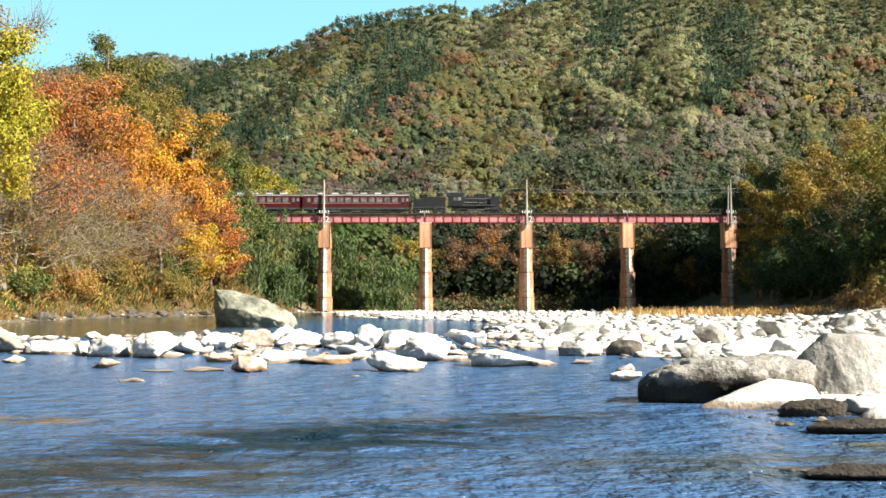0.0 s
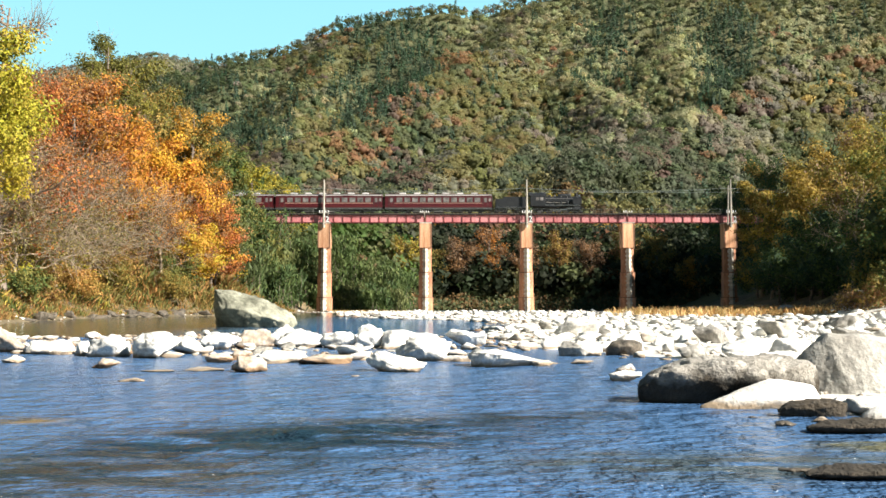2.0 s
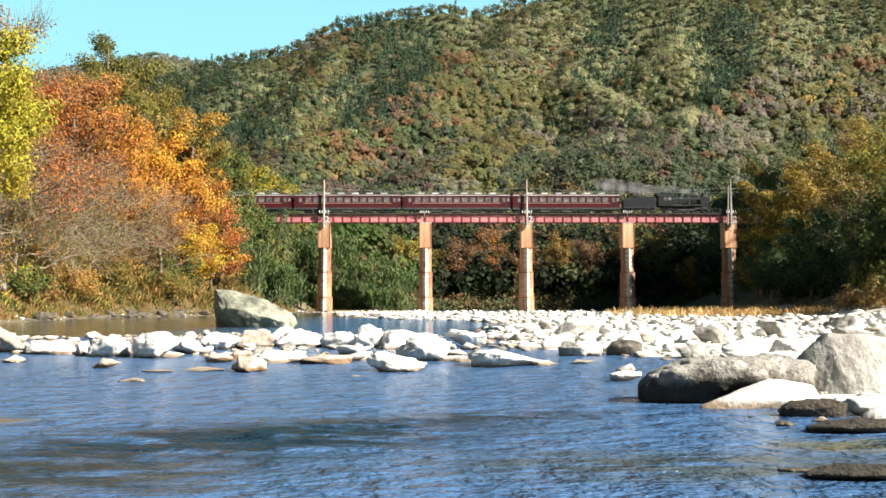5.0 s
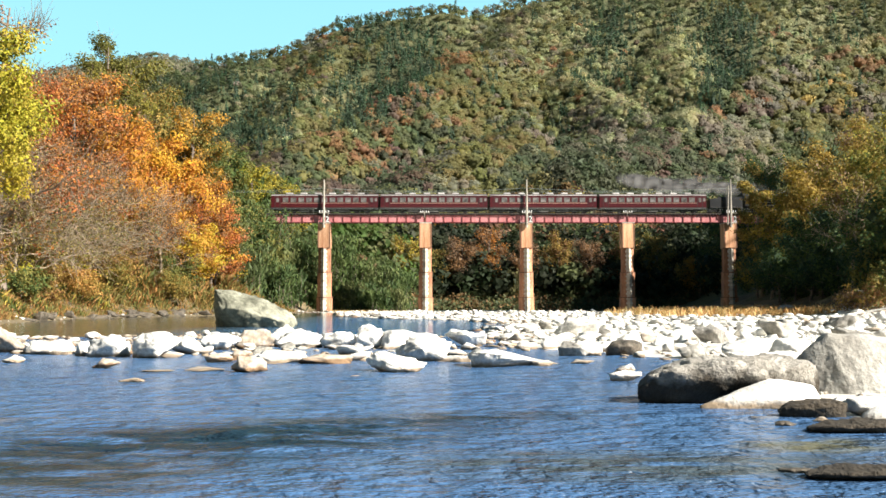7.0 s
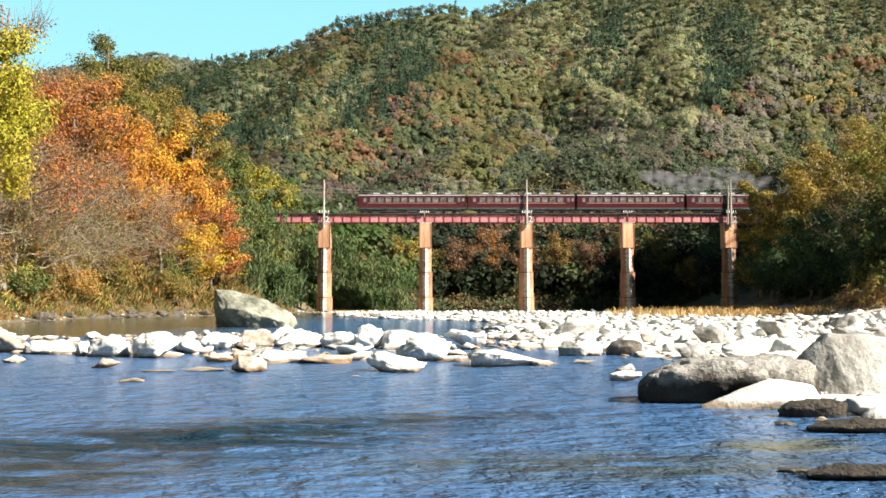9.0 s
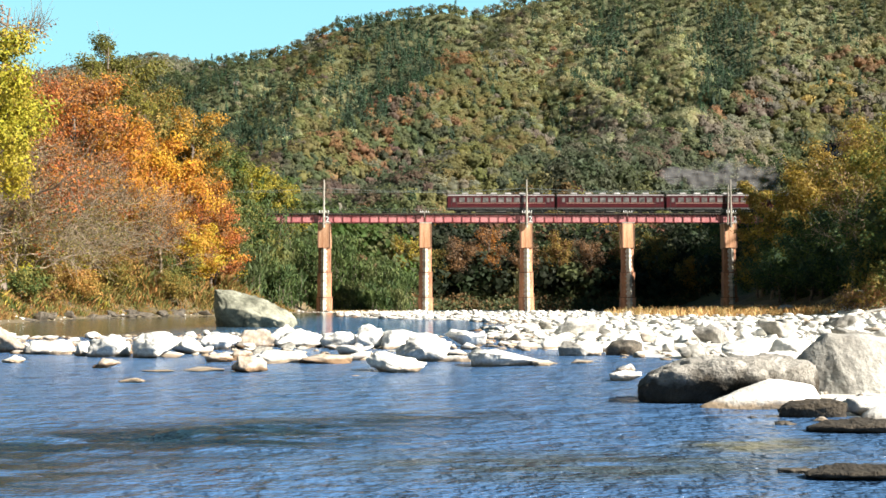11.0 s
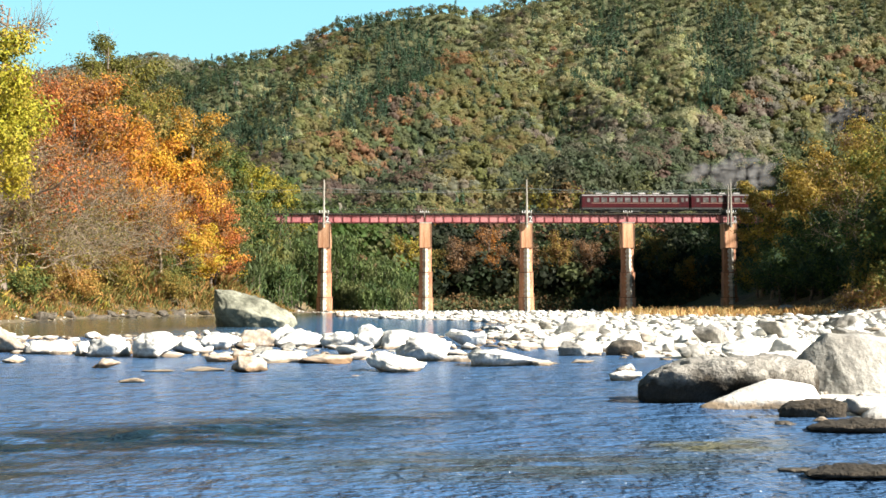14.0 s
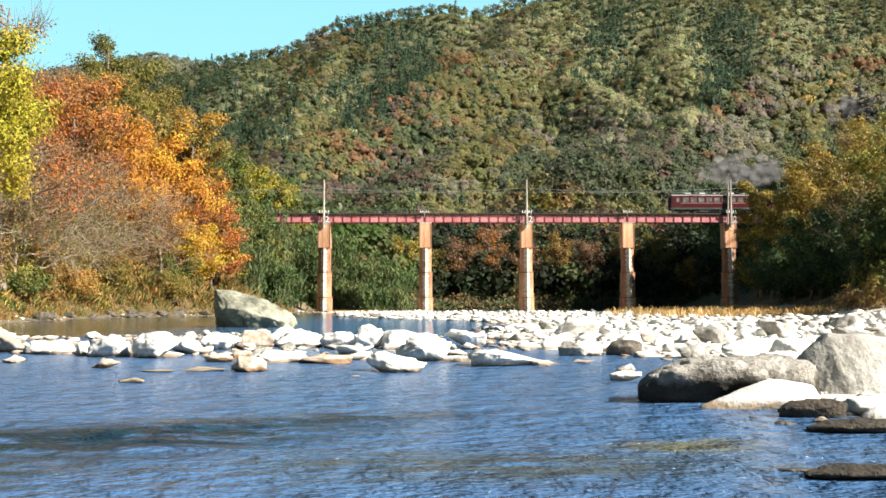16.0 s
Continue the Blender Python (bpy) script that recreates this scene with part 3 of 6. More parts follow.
ROCK = [(-2.95, 0.5, 2.62), (-2.3, -0.9, 2.45), (-2.85, 1.2, 2.6), (-1.5, -0.5, 2.5), (-1.2, 1.3, 2.5), (0.3, -0.6, 1.95), (0.6, 1.4, 2.0), (1.9, -0.8, 1.05), (2.4, 1.0, 1.05), (3.0, 0, 0.3), (2.5, -1.5, 0.3),
        (-2.9, 0.5, 0.2), (-2.15, -1.5, 1.4), (-1.9, -0.5, -0.4), (-2.6, 1.4, -0.4), (2.6, 1.2, -0.4), (-1.0, -1.7, 1.3), (0.9, -1.8, 0.8), (0.0, -0.8, -0.4), (2.6, -1.0, -0.4)]
LONG = [(-1.49, -0.3, 0.25), (-1.45, 0.2, 0.3), (-1.38, -0.42, 0.45), (-0.95, -0.55, 0.58), (-0.8, 0.4, 0.70), (0, -0.55, 0.64), (0, 0.45, 0.80), (1.0, -0.45, 0.62), (1.0, 0.45, 0.78), (1.5, 0, 0.62),
        (1.5, 0, -0.2), (-1.25, -0.05, -0.2), (1.3, -0.1, -0.2), (-1.3, 0.5, -0.2), (0.3, -0.64, 0.48), (-0.6, -0.62, 0.42)]
PEAK = [(-0.40, -0.15, 1.16), (-0.30, 0.35, 1.04), (-1.08, 0.1, 0.42), (-1.05, -0.25, -0.2), (-0.12, -0.85, -0.2), (0.25, -0.70, 0.25), (1.4, -0.45, 0.75), (1.4, 0.5, 0.98), (0.45, 0.0, 1.02), (1.4, -0.8, -0.2), (1.4, 0.7, -0.2), (-1.0, 0.6, -0.2)]
WEDGE = [(-1.02, -0.1, 0.02), (-0.4, -0.25, 0.14), (0.2, -0.1, 0.42), (0.25, 0.3, 0.44), (0.8, -0.1, 0.36), (0.95, 0.2, 0.3), (1.0, -0.2, -0.15), (-0.9, 0.2, -0.15), (-0.9, -0.25, -0.15), (0.9, 0.4, -0.15), (0.3, -0.32, 0.14)]
boulder(-13.2, 66.45, ROCK, STONE_GREEN, "huge grey-green mossy rock standing in the river", 4, 0.075)
boulder(4.66, 15.68, LONG, STONE_DRY, "long rough boulder with pale dry top and shade-toned front", 9, 0.075)
boulder(4.93, 14.88, WEDGE, STONE_PALE, "smooth white wedge of rock at the water edge", 12, 0.015)
boulder(7.12, 16.91, PEAK, STONE_PEAK, "large grey peaked boulder on the shore", 15, 0.03)
for i in (0, 2, 5):
    x, y, w, h = SHORE[i]
    boulder(x, y + 0.2 * w, [(a * w / 3.0, b * w * 0.36, c * h / 0.78) for a, b, c in LONG], STONE_DRY, "low dark wet rock at the water edge", 30 + i, 0.06)
boulder(5.65, 29.78, [(a * 0.39, b * 0.6, c * 0.62) for a, b, c in LONG], STONE_WET, "dark brown rock among white stones", 18, 0.05, 3)


def scatter_stones():
    """The white stones of the bar: the nearest as things of their own, the rest as one."""
    r = np.random.default_rng(31)
    spots = []
    for y0, y1, step, lo, hi in ((13, 30, 0.6, 0.10, 0.40), (30, 60, 0.8, 0.2, 0.75), (60, 110, 1.15, 0.22, 0.85), (110, 184, 1.6, 0.25, 0.9)):
        for y in np.arange(y0, y1, step):
            xr = float(right_shore(y))
            for x in np.arange(xr - 1.0, min(float(right_bank(y)) + 1, 0.5 * y + 3), step):
                a, b = x + r.uniform(-0.5, 0.5) * step, y + r.uniform(-0.5, 0.5) * step
                spots.append((a, b, lo * 0.8 + (hi * 1.7 - lo) * r.uniform() ** 3.6))
    # the stone row to the left shore, and stones about the piers
    for _ in range(620):
        y = r.uniform(28, 47)
        x = r.uniform(-0.47 * y, 3.0)
        spots.append((x, y + 2.0 * math.sin(x * 0.4), 0.25 + 0.75 * r.uniform() ** 2))
    for _ in range(190):
        y = r.uniform(118, 185)
        x = r.uniform(-0.112 * y, -2)
        spots.append((x, y, 0.4 + 0.9 * r.uniform() ** 2))
    for _ in range(45):
        y = r.uniform(78, 128)
        spots.append((float(left_shore(y)) - r.uniform(-0.8, 1.6), y, 0.25 + 0.7 * r.uniform() ** 2))
    shapes = [stone_shape(1, r, int(r.integers(8, 14))) for _ in range(12)]
    low = [stone_shape(0, r, 9) for _ in range(12)]
    made = 0
    meshes = {}
    vs, fs, ms, base = [], [], [], 0
    spots.sort(key=lambda s: s[1] / (0.2 + s[2]))
    for x, y, s in spots:
        z = float(land(x, y))
        if z < -0.3:
            z = -0.06 * s
        k = int(r.integers(12))
        sx, sy, sz = s * r.uniform(0.8, 1.5), s * r.uniform(0.8, 1.2), s * r.uniform(0.32, 0.62)
        a = r.uniform(0, 6.28)
        kind = r.uniform()
        mi = 0 if kind < 0.80 else 1 if kind < 0.88 else 2
        if made < 290:
            key = (k, mi)
            if key not in meshes:
                meshes[key] = mesh_of("river_stone", shapes[k][0] * 0.5, shapes[k][1], [STONE_PALE, STONE_TAN, STONE_GREY][mi], smooth=True)
            ob = new("river_stone", meshes[key])
            ob.matrix_basis = Matrix.LocRotScale((x, y, z + sz * 0.25), Euler((r.uniform(-0.35, 0.35), r.uniform(-0.35, 0.35), a)), (sx, sy, sz))
            tagged(ob, ("sun-bleached white river stone on the gravel bar", "tan river stone on the gravel bar", "grey river stone on the gravel bar")[mi], "stone", "stones of the gravel bar")
            made += 1
        else:
            v, f = low[k] if y > 48 else shapes[k]
            c, sn = math.cos(a), math.sin(a)
            w = (v * 0.5 * np.array([sx, sy, sz])) @ np.array([[c, sn, 0], [-sn, c, 0], [0, 0, 1]]) + np.array([x, y, z + sz * 0.25])
            vs.append(w)
            fs.append(f + base)
            ms.append(np.full(len(f), mi))
            base += len(w)
    ob = new("bar_stones", mesh_of("bar_stones", np.concatenate(vs), np.concatenate(fs), [STONE_PALE, STONE_TAN, STONE_GREY], face_mat=np.concatenate(ms)))
    tagged(ob, "countless sun-bleached white stones covering the gravel bar", "stones", kind="stuff")


scatter_stones()
for i, (x, y, w, h) in enumerate(((39.5, 117, 2.6, 0.8), (41.6, 116, 3.0, 1.1), (43.6, 118, 2.2, 0.7), (50.0, 117, 2.6, 0.9), (52.0, 118, 3.2, 1.2), (54.3, 117, 2.2, 0.7))):
    stone(x, y, w, w * 0.7, h, STONE_GREY, "grey rough rock heaped at the edge of the grass", "rock heaps by the grass", sink=0.3)
stone(38.2, 140, 3.8, 2.2, 1.0, STONE_GREY, "low grey rock in the dry grass", "", sink=0.3)

# dark outcrops along the foot of the wooded slope
outcrop = np.random.default_rng(77)
for y in np.concatenate([np.arange(86, 104, 3.6), np.arange(106, 132, 1.35)]):
    y = float(y + outcrop.uniform(-0.5, 0.5))
    wide, tall = float(outcrop.uniform(1.0, 3.2)), float(outcrop.uniform(0.3, 1.0))
    stone(float(left_shore(y)) - float(outcrop.uniform(0.2, 1.3)), y, wide, wide * 0.8, tall, STONE_WET, "dark brown rock at the foot of the grassy bank", "rocks of the bank", 0.3, z=0.0)


# ---- foliage ----
def tinted(base, r, n, spread=0.12):
    """n hues about a base colour."""
    b = np.array(base)[None, :] * r.uniform(1 - spread * 2, 1 + spread * 2, (n, 1))
    return np.clip(b * r.uniform(1 - spread, 1 + spread, (n, 3)), 0.004, 0.9)


GREEN, DEEP, OLIVE = (0.085, 0.125, 0.035), (0.038, 0.070, 0.034), (0.17, 0.16, 0.040)
RUST, OCHRE = (0.28, 0.145, 0.06), (0.33, 0.22, 0.055)
BROWN, GOLD, LIME = (0.24, 0.155, 0.095), (0.52, 0.275, 0.04), (0.42, 0.33, 0.045)
RED, ORANGE = (0.40, 0.125, 0.045), (0.50, 0.20, 0.04)
DARKOLIVE = (0.14, 0.135, 0.03)


def build_hill_woods():
    r = np.random.default_rng(11)
    # one tree for each cell of a jittered plan, in the sector that the valley opens to
    pts = []
    for y0, y1, step in ((96, 200, 8.5), (200, 238, 6.0), (238, 264, 5.0), (264, 330, 5.6), (330, 480, 5.2), (480, 720, 5.7), (720, 960, 6.4), (960, 1400, 9.0)):
        for y in np.arange(y0, y1, step):
            half = 0.53 * y
            # nearest rows: bank trees added mostly out of view, to cast shade
            x = np.arange(-half, half, step) if y > 200 else np.arange(float(right_bank(y)) + 8, float(right_bank(y)) + 85, step)
            pts.append(np.stack([x + (0.5 * step if round(y / step) % 2 else 0.0) + r.uniform(-0.48, 0.48, len(x)) * step, y + r.uniform(-0.48, 0.48, len(x)) * step], -1))
    P = np.concatenate(pts)
    x, y = P[:, 0], P[:, 1]
    z = land(x, y)
    u, e = x / y, (z + 8 - EYE[2]) / y
    # leave out what lies behind a crest, by marching down the line of sight
    keep = np.ones(len(P), dtype=bool)
    for k in np.linspace(0.35, 0.985, 26):
        keep &= (y < 240) | ((z + 13 - EYE[2]) / y > (land(x * k, y * k) + 2 - EYE[2]) / (y * k) - 0.014)
    keep &= ((e < 0.36) | (y < 240)) & (z > 0.4) & ((y > RIVER_FAR + 1) | (x < left_shore(y) - 3) | (x > right_bank(y) + 4))
    keep &= ~((np.abs(y - BRIDGE_Y) < 9) & (x > -60) & (x < 90))
    x, y, z, u, e = x[keep], y[keep], z[keep], u[keep], e[keep]
    n = len(x)
    rnd, pick = r.uniform(0, 1, n), r.uniform(0, 1, n)
    # stands along the hillside, dim ones painting shade: kind, bearing, rise, half-width, half-height, share
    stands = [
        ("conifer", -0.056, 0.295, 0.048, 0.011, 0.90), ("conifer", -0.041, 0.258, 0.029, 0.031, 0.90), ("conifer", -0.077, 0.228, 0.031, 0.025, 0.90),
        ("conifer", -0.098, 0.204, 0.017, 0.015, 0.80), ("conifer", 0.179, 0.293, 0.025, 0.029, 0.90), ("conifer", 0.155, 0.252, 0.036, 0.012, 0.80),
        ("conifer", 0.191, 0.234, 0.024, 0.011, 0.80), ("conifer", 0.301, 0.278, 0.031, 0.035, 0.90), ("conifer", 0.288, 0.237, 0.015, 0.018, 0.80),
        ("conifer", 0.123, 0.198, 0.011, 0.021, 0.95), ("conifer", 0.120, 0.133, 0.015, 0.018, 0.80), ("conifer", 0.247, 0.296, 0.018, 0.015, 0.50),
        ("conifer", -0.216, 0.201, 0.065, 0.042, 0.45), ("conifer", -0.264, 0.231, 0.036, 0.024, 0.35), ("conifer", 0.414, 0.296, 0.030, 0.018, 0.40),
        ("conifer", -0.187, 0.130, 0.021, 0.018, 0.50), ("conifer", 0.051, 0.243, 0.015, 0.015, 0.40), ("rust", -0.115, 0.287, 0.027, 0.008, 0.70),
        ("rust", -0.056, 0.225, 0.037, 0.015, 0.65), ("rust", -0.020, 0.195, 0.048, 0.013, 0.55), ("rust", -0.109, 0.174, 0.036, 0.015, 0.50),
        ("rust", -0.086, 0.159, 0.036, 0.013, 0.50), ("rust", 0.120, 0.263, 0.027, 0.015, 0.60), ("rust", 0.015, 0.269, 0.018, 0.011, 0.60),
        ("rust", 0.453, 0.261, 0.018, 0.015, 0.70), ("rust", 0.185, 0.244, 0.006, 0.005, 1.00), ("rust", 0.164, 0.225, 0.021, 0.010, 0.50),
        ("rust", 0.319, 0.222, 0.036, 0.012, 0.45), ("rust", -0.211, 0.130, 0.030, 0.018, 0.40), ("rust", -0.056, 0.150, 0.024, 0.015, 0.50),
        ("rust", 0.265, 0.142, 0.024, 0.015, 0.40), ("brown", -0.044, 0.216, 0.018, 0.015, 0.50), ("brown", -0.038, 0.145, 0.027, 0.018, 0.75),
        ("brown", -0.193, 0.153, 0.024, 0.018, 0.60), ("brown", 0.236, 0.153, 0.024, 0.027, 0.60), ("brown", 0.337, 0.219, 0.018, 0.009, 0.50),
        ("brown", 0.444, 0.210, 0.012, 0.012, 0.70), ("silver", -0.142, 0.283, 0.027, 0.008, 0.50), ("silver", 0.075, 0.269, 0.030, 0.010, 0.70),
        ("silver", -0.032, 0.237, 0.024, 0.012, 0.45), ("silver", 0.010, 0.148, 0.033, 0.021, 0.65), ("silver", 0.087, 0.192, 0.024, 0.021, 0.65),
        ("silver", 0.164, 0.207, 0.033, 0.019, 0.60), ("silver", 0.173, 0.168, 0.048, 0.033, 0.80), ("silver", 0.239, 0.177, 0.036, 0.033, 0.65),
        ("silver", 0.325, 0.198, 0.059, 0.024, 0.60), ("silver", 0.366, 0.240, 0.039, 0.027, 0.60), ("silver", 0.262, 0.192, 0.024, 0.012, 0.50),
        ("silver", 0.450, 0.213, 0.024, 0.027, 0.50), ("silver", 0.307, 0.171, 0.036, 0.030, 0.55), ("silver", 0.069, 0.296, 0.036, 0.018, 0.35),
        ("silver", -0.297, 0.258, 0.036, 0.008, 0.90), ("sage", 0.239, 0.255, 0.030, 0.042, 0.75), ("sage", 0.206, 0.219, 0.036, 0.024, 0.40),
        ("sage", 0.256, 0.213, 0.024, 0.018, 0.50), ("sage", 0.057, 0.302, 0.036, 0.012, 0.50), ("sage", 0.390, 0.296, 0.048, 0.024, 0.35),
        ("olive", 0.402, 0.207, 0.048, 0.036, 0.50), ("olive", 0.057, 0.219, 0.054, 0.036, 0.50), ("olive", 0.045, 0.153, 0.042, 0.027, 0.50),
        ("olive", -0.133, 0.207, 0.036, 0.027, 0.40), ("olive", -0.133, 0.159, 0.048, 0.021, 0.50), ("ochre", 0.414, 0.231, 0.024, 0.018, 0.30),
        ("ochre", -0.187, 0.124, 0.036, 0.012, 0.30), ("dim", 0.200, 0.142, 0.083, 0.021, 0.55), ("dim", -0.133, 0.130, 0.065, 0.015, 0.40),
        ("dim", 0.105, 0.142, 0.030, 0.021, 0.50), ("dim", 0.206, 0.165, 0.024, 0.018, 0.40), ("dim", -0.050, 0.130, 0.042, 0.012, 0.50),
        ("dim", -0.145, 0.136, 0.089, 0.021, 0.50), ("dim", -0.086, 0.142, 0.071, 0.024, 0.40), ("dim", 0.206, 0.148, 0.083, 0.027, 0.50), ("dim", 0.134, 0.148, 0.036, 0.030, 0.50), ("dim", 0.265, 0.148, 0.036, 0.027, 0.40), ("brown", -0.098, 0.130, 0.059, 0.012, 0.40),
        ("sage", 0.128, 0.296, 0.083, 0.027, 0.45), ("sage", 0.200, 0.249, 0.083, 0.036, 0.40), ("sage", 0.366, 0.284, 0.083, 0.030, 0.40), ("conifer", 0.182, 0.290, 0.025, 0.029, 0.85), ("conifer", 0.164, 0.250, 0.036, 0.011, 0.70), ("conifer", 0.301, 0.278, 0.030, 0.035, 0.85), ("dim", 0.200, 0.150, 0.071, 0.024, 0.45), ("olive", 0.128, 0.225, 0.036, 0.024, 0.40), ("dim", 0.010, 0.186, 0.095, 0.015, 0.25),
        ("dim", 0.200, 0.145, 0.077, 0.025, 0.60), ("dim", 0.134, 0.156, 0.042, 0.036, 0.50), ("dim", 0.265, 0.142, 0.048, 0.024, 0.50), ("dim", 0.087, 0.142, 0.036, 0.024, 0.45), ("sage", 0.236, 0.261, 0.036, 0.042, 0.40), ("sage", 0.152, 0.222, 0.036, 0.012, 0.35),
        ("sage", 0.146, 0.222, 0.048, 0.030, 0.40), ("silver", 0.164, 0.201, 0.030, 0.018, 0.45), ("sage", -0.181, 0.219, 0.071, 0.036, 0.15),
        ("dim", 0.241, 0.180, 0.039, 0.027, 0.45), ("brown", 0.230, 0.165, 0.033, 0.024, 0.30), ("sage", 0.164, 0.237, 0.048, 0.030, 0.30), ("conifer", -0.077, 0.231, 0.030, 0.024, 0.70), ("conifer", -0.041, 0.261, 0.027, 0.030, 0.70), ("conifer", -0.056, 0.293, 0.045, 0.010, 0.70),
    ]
    # leaf hues with the hill's bluish haze mixed into the colour
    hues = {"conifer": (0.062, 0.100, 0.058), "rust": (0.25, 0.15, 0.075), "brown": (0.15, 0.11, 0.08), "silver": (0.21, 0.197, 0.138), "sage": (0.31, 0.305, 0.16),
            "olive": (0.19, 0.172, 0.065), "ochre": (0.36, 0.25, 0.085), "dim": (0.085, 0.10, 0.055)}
    broad = soft_noise(x, y, 62.0, 3.0) + 0.9 * (rnd - 0.5)
    mix = np.clip(broad * 0.9 + 0.5 - np.clip(-u - 0.05, 0, 0.3) * 1.5, 0, 1)[:, None]
    tint = tinted((0.105, 0.13, 0.06), r, n, 0.07) * (1 - mix) + tinted(hues["olive"], r, n, 0.07) * mix
    kinds = np.full(n, "mixed", dtype="<U8")
    odd = r.uniform(0, 1, n)
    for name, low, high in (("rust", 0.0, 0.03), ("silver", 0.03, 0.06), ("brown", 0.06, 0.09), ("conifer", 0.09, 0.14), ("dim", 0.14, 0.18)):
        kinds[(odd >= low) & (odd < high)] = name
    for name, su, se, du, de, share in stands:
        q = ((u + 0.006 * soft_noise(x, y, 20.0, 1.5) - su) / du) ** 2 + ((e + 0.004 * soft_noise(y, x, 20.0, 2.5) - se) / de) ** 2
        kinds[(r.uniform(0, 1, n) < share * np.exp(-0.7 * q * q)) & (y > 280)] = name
    kinds[(y > 1000) & (rnd > 0.3)] = "silver"
    kinds[(kinds == "conifer") & (y < 280)] = "mixed"
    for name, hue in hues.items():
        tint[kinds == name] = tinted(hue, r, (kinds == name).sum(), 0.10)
    conifer, silver = kinds == "conifer", kinds == "silver"
    near = (y < 300) & ~conifer
    nb = near & (u > -0.02)
    rs = nb & (pick < 0.3) & (y > 256)
    tint[rs] = tinted((0.16, 0.10, 0.055), r, rs.sum(), 0.2)
    tint[nb & (pick > 0.88)] = tinted(OCHRE, r, (nb & (pick > 0.88)).sum(), 0.2)
    # shade on the woods behind the bridge, put into their leaf colour
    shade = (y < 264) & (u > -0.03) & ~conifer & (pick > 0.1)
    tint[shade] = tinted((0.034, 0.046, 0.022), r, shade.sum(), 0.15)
    left_near = near & (u < -0.02)
    tint[left_near & (pick < 0.8)] = tinted(GREEN, r, (left_near & (pick < 0.8)).sum(), 0.15)
    gx, gy = (land(x + 6, y) - land(x - 6, y)) / 12, (land(x, y + 6) - land(x, y - 6)) / 12
    slope = unit(np.stack([-1.9 * gx, -1.5 * gy, np.ones(n)], -1))
    groups = [("conifer_woods", conifer, "dark green conifer plantation covering the hillside"),
              ("silver_woods", silver & ~conifer, "pale silver-brown seeding trees on the hillside"),
              ("broadleaf_woods", ~conifer & ~silver, "green, olive and rust autumn broadleaf woods on the hillside")]
    for name, which, label in groups:
        vs, ts, cores, cts = [], [], [], []
        idx = np.flatnonzero(which)
        for y0, y1, cnt, size in ((0, 200, 70, 0.95), (200, 330, 215, 0.74), (330, 480, 230, 0.56), (480, 720, 130, 0.72), (720, 2000, 72, 0.95)):
            sel = idx[(y[idx] >= y0) & (y[idx] < y1)]
            if not len(sel):
                continue
            if name == "conifer_woods":
                sel = np.repeat(sel, 2)
                cnt = max(30, cnt // 2)
            m = len(sel)
            far = y0 >= 330
            at = np.stack([x[sel], y[sel], z[sel] - 0.5], -1)
            if name == "conifer_woods":
                high, wide = r.uniform(9.0, 14.0, m), r.uniform(1.9, 2.8, m)
                t = r.uniform(0, 1, (m, cnt)) ** 0.7
                ang = r.uniform(0, 2 * np.pi, (m, cnt))
                rad = wide[:, None] * t * r.uniform(0.6, 1.1, (m, cnt))
                off = np.stack([rad * np.cos(ang), rad * np.sin(ang), high[:, None] * (1 - 0.93 * t) + r.normal(size=(m, cnt)) * 0.2], -1)
                nrm = np.stack([np.cos(ang), np.sin(ang), np.full_like(ang, 0.55)], -1) * 0.7 + slope[sel][:, None] * 0.5
                at[:, :2] += r.uniform(-2.6, 2.6, (m, 2))
            else:
                high = r.uniform(6.0, 9.0, m) if far else r.uniform(7.5, 11.5, m)
                wide = r.uniform(3.2, 5.4, m) if far else r.uniform(4.2, 6.8, m)
                blobs = 6 if far else 8
                bd = unit(r.normal(size=(m, blobs, 3)))
                bd[..., 2] = np.abs(bd[..., 2]) if far else bd[..., 2]
                bd[:, 0] = np.array([0.1, -0.1, 1.0])
                bc = bd * np.stack([wide, wide, high * (0.42 if far else 0.5)], -1)[:, None] * 0.62
                bc[..., 2] += high[:, None] * 0.46
                which_b = r.integers(0, blobs, (m, cnt))
                c = np.take_along_axis(bc, which_b[..., None], 1)
                dirs = unit(r.normal(size=(m, cnt, 3)) + np.array([0, 0, 0.35]))
                reach = (wide * 0.46)[:, None, None] * r.uniform(0.6, 1.3, (m, cnt, 1)) * r.uniform(0.75, 1.25, (m, blobs))[np.arange(m)[:, None], which_b][..., None]
                off = c + dirs * reach * np.array([1, 1, 0.85])
                nrm = dirs * 0.42 + slope[sel][:, None] * 1.0 if far else dirs + unit(off - np.array([0, 0, 1.0]) * (high * 0.45)[:, None, None]) * 0.6
                if far and y0 < 720:
                    bv, bf = BALLS[1]
                    core = bv[None] * np.stack([wide * 0.7, wide * 0.7, high * 0.33], -1)[:, None] * r.uniform(0.8, 1.15, (m, len(bv), 1)) + np.array([0, 0, 1.0]) * (high * 0.44)[:, None, None]
                    cores.append((core + at[:, None]).reshape(-1, 3))
                    cts.append(np.repeat(tint[sel], len(bv), axis=0))
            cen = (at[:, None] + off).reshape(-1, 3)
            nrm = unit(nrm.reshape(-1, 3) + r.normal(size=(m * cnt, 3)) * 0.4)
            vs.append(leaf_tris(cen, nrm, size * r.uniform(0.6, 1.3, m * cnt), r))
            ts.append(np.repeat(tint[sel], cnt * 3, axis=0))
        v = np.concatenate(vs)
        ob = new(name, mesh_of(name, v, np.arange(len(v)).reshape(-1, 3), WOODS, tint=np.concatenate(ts)))
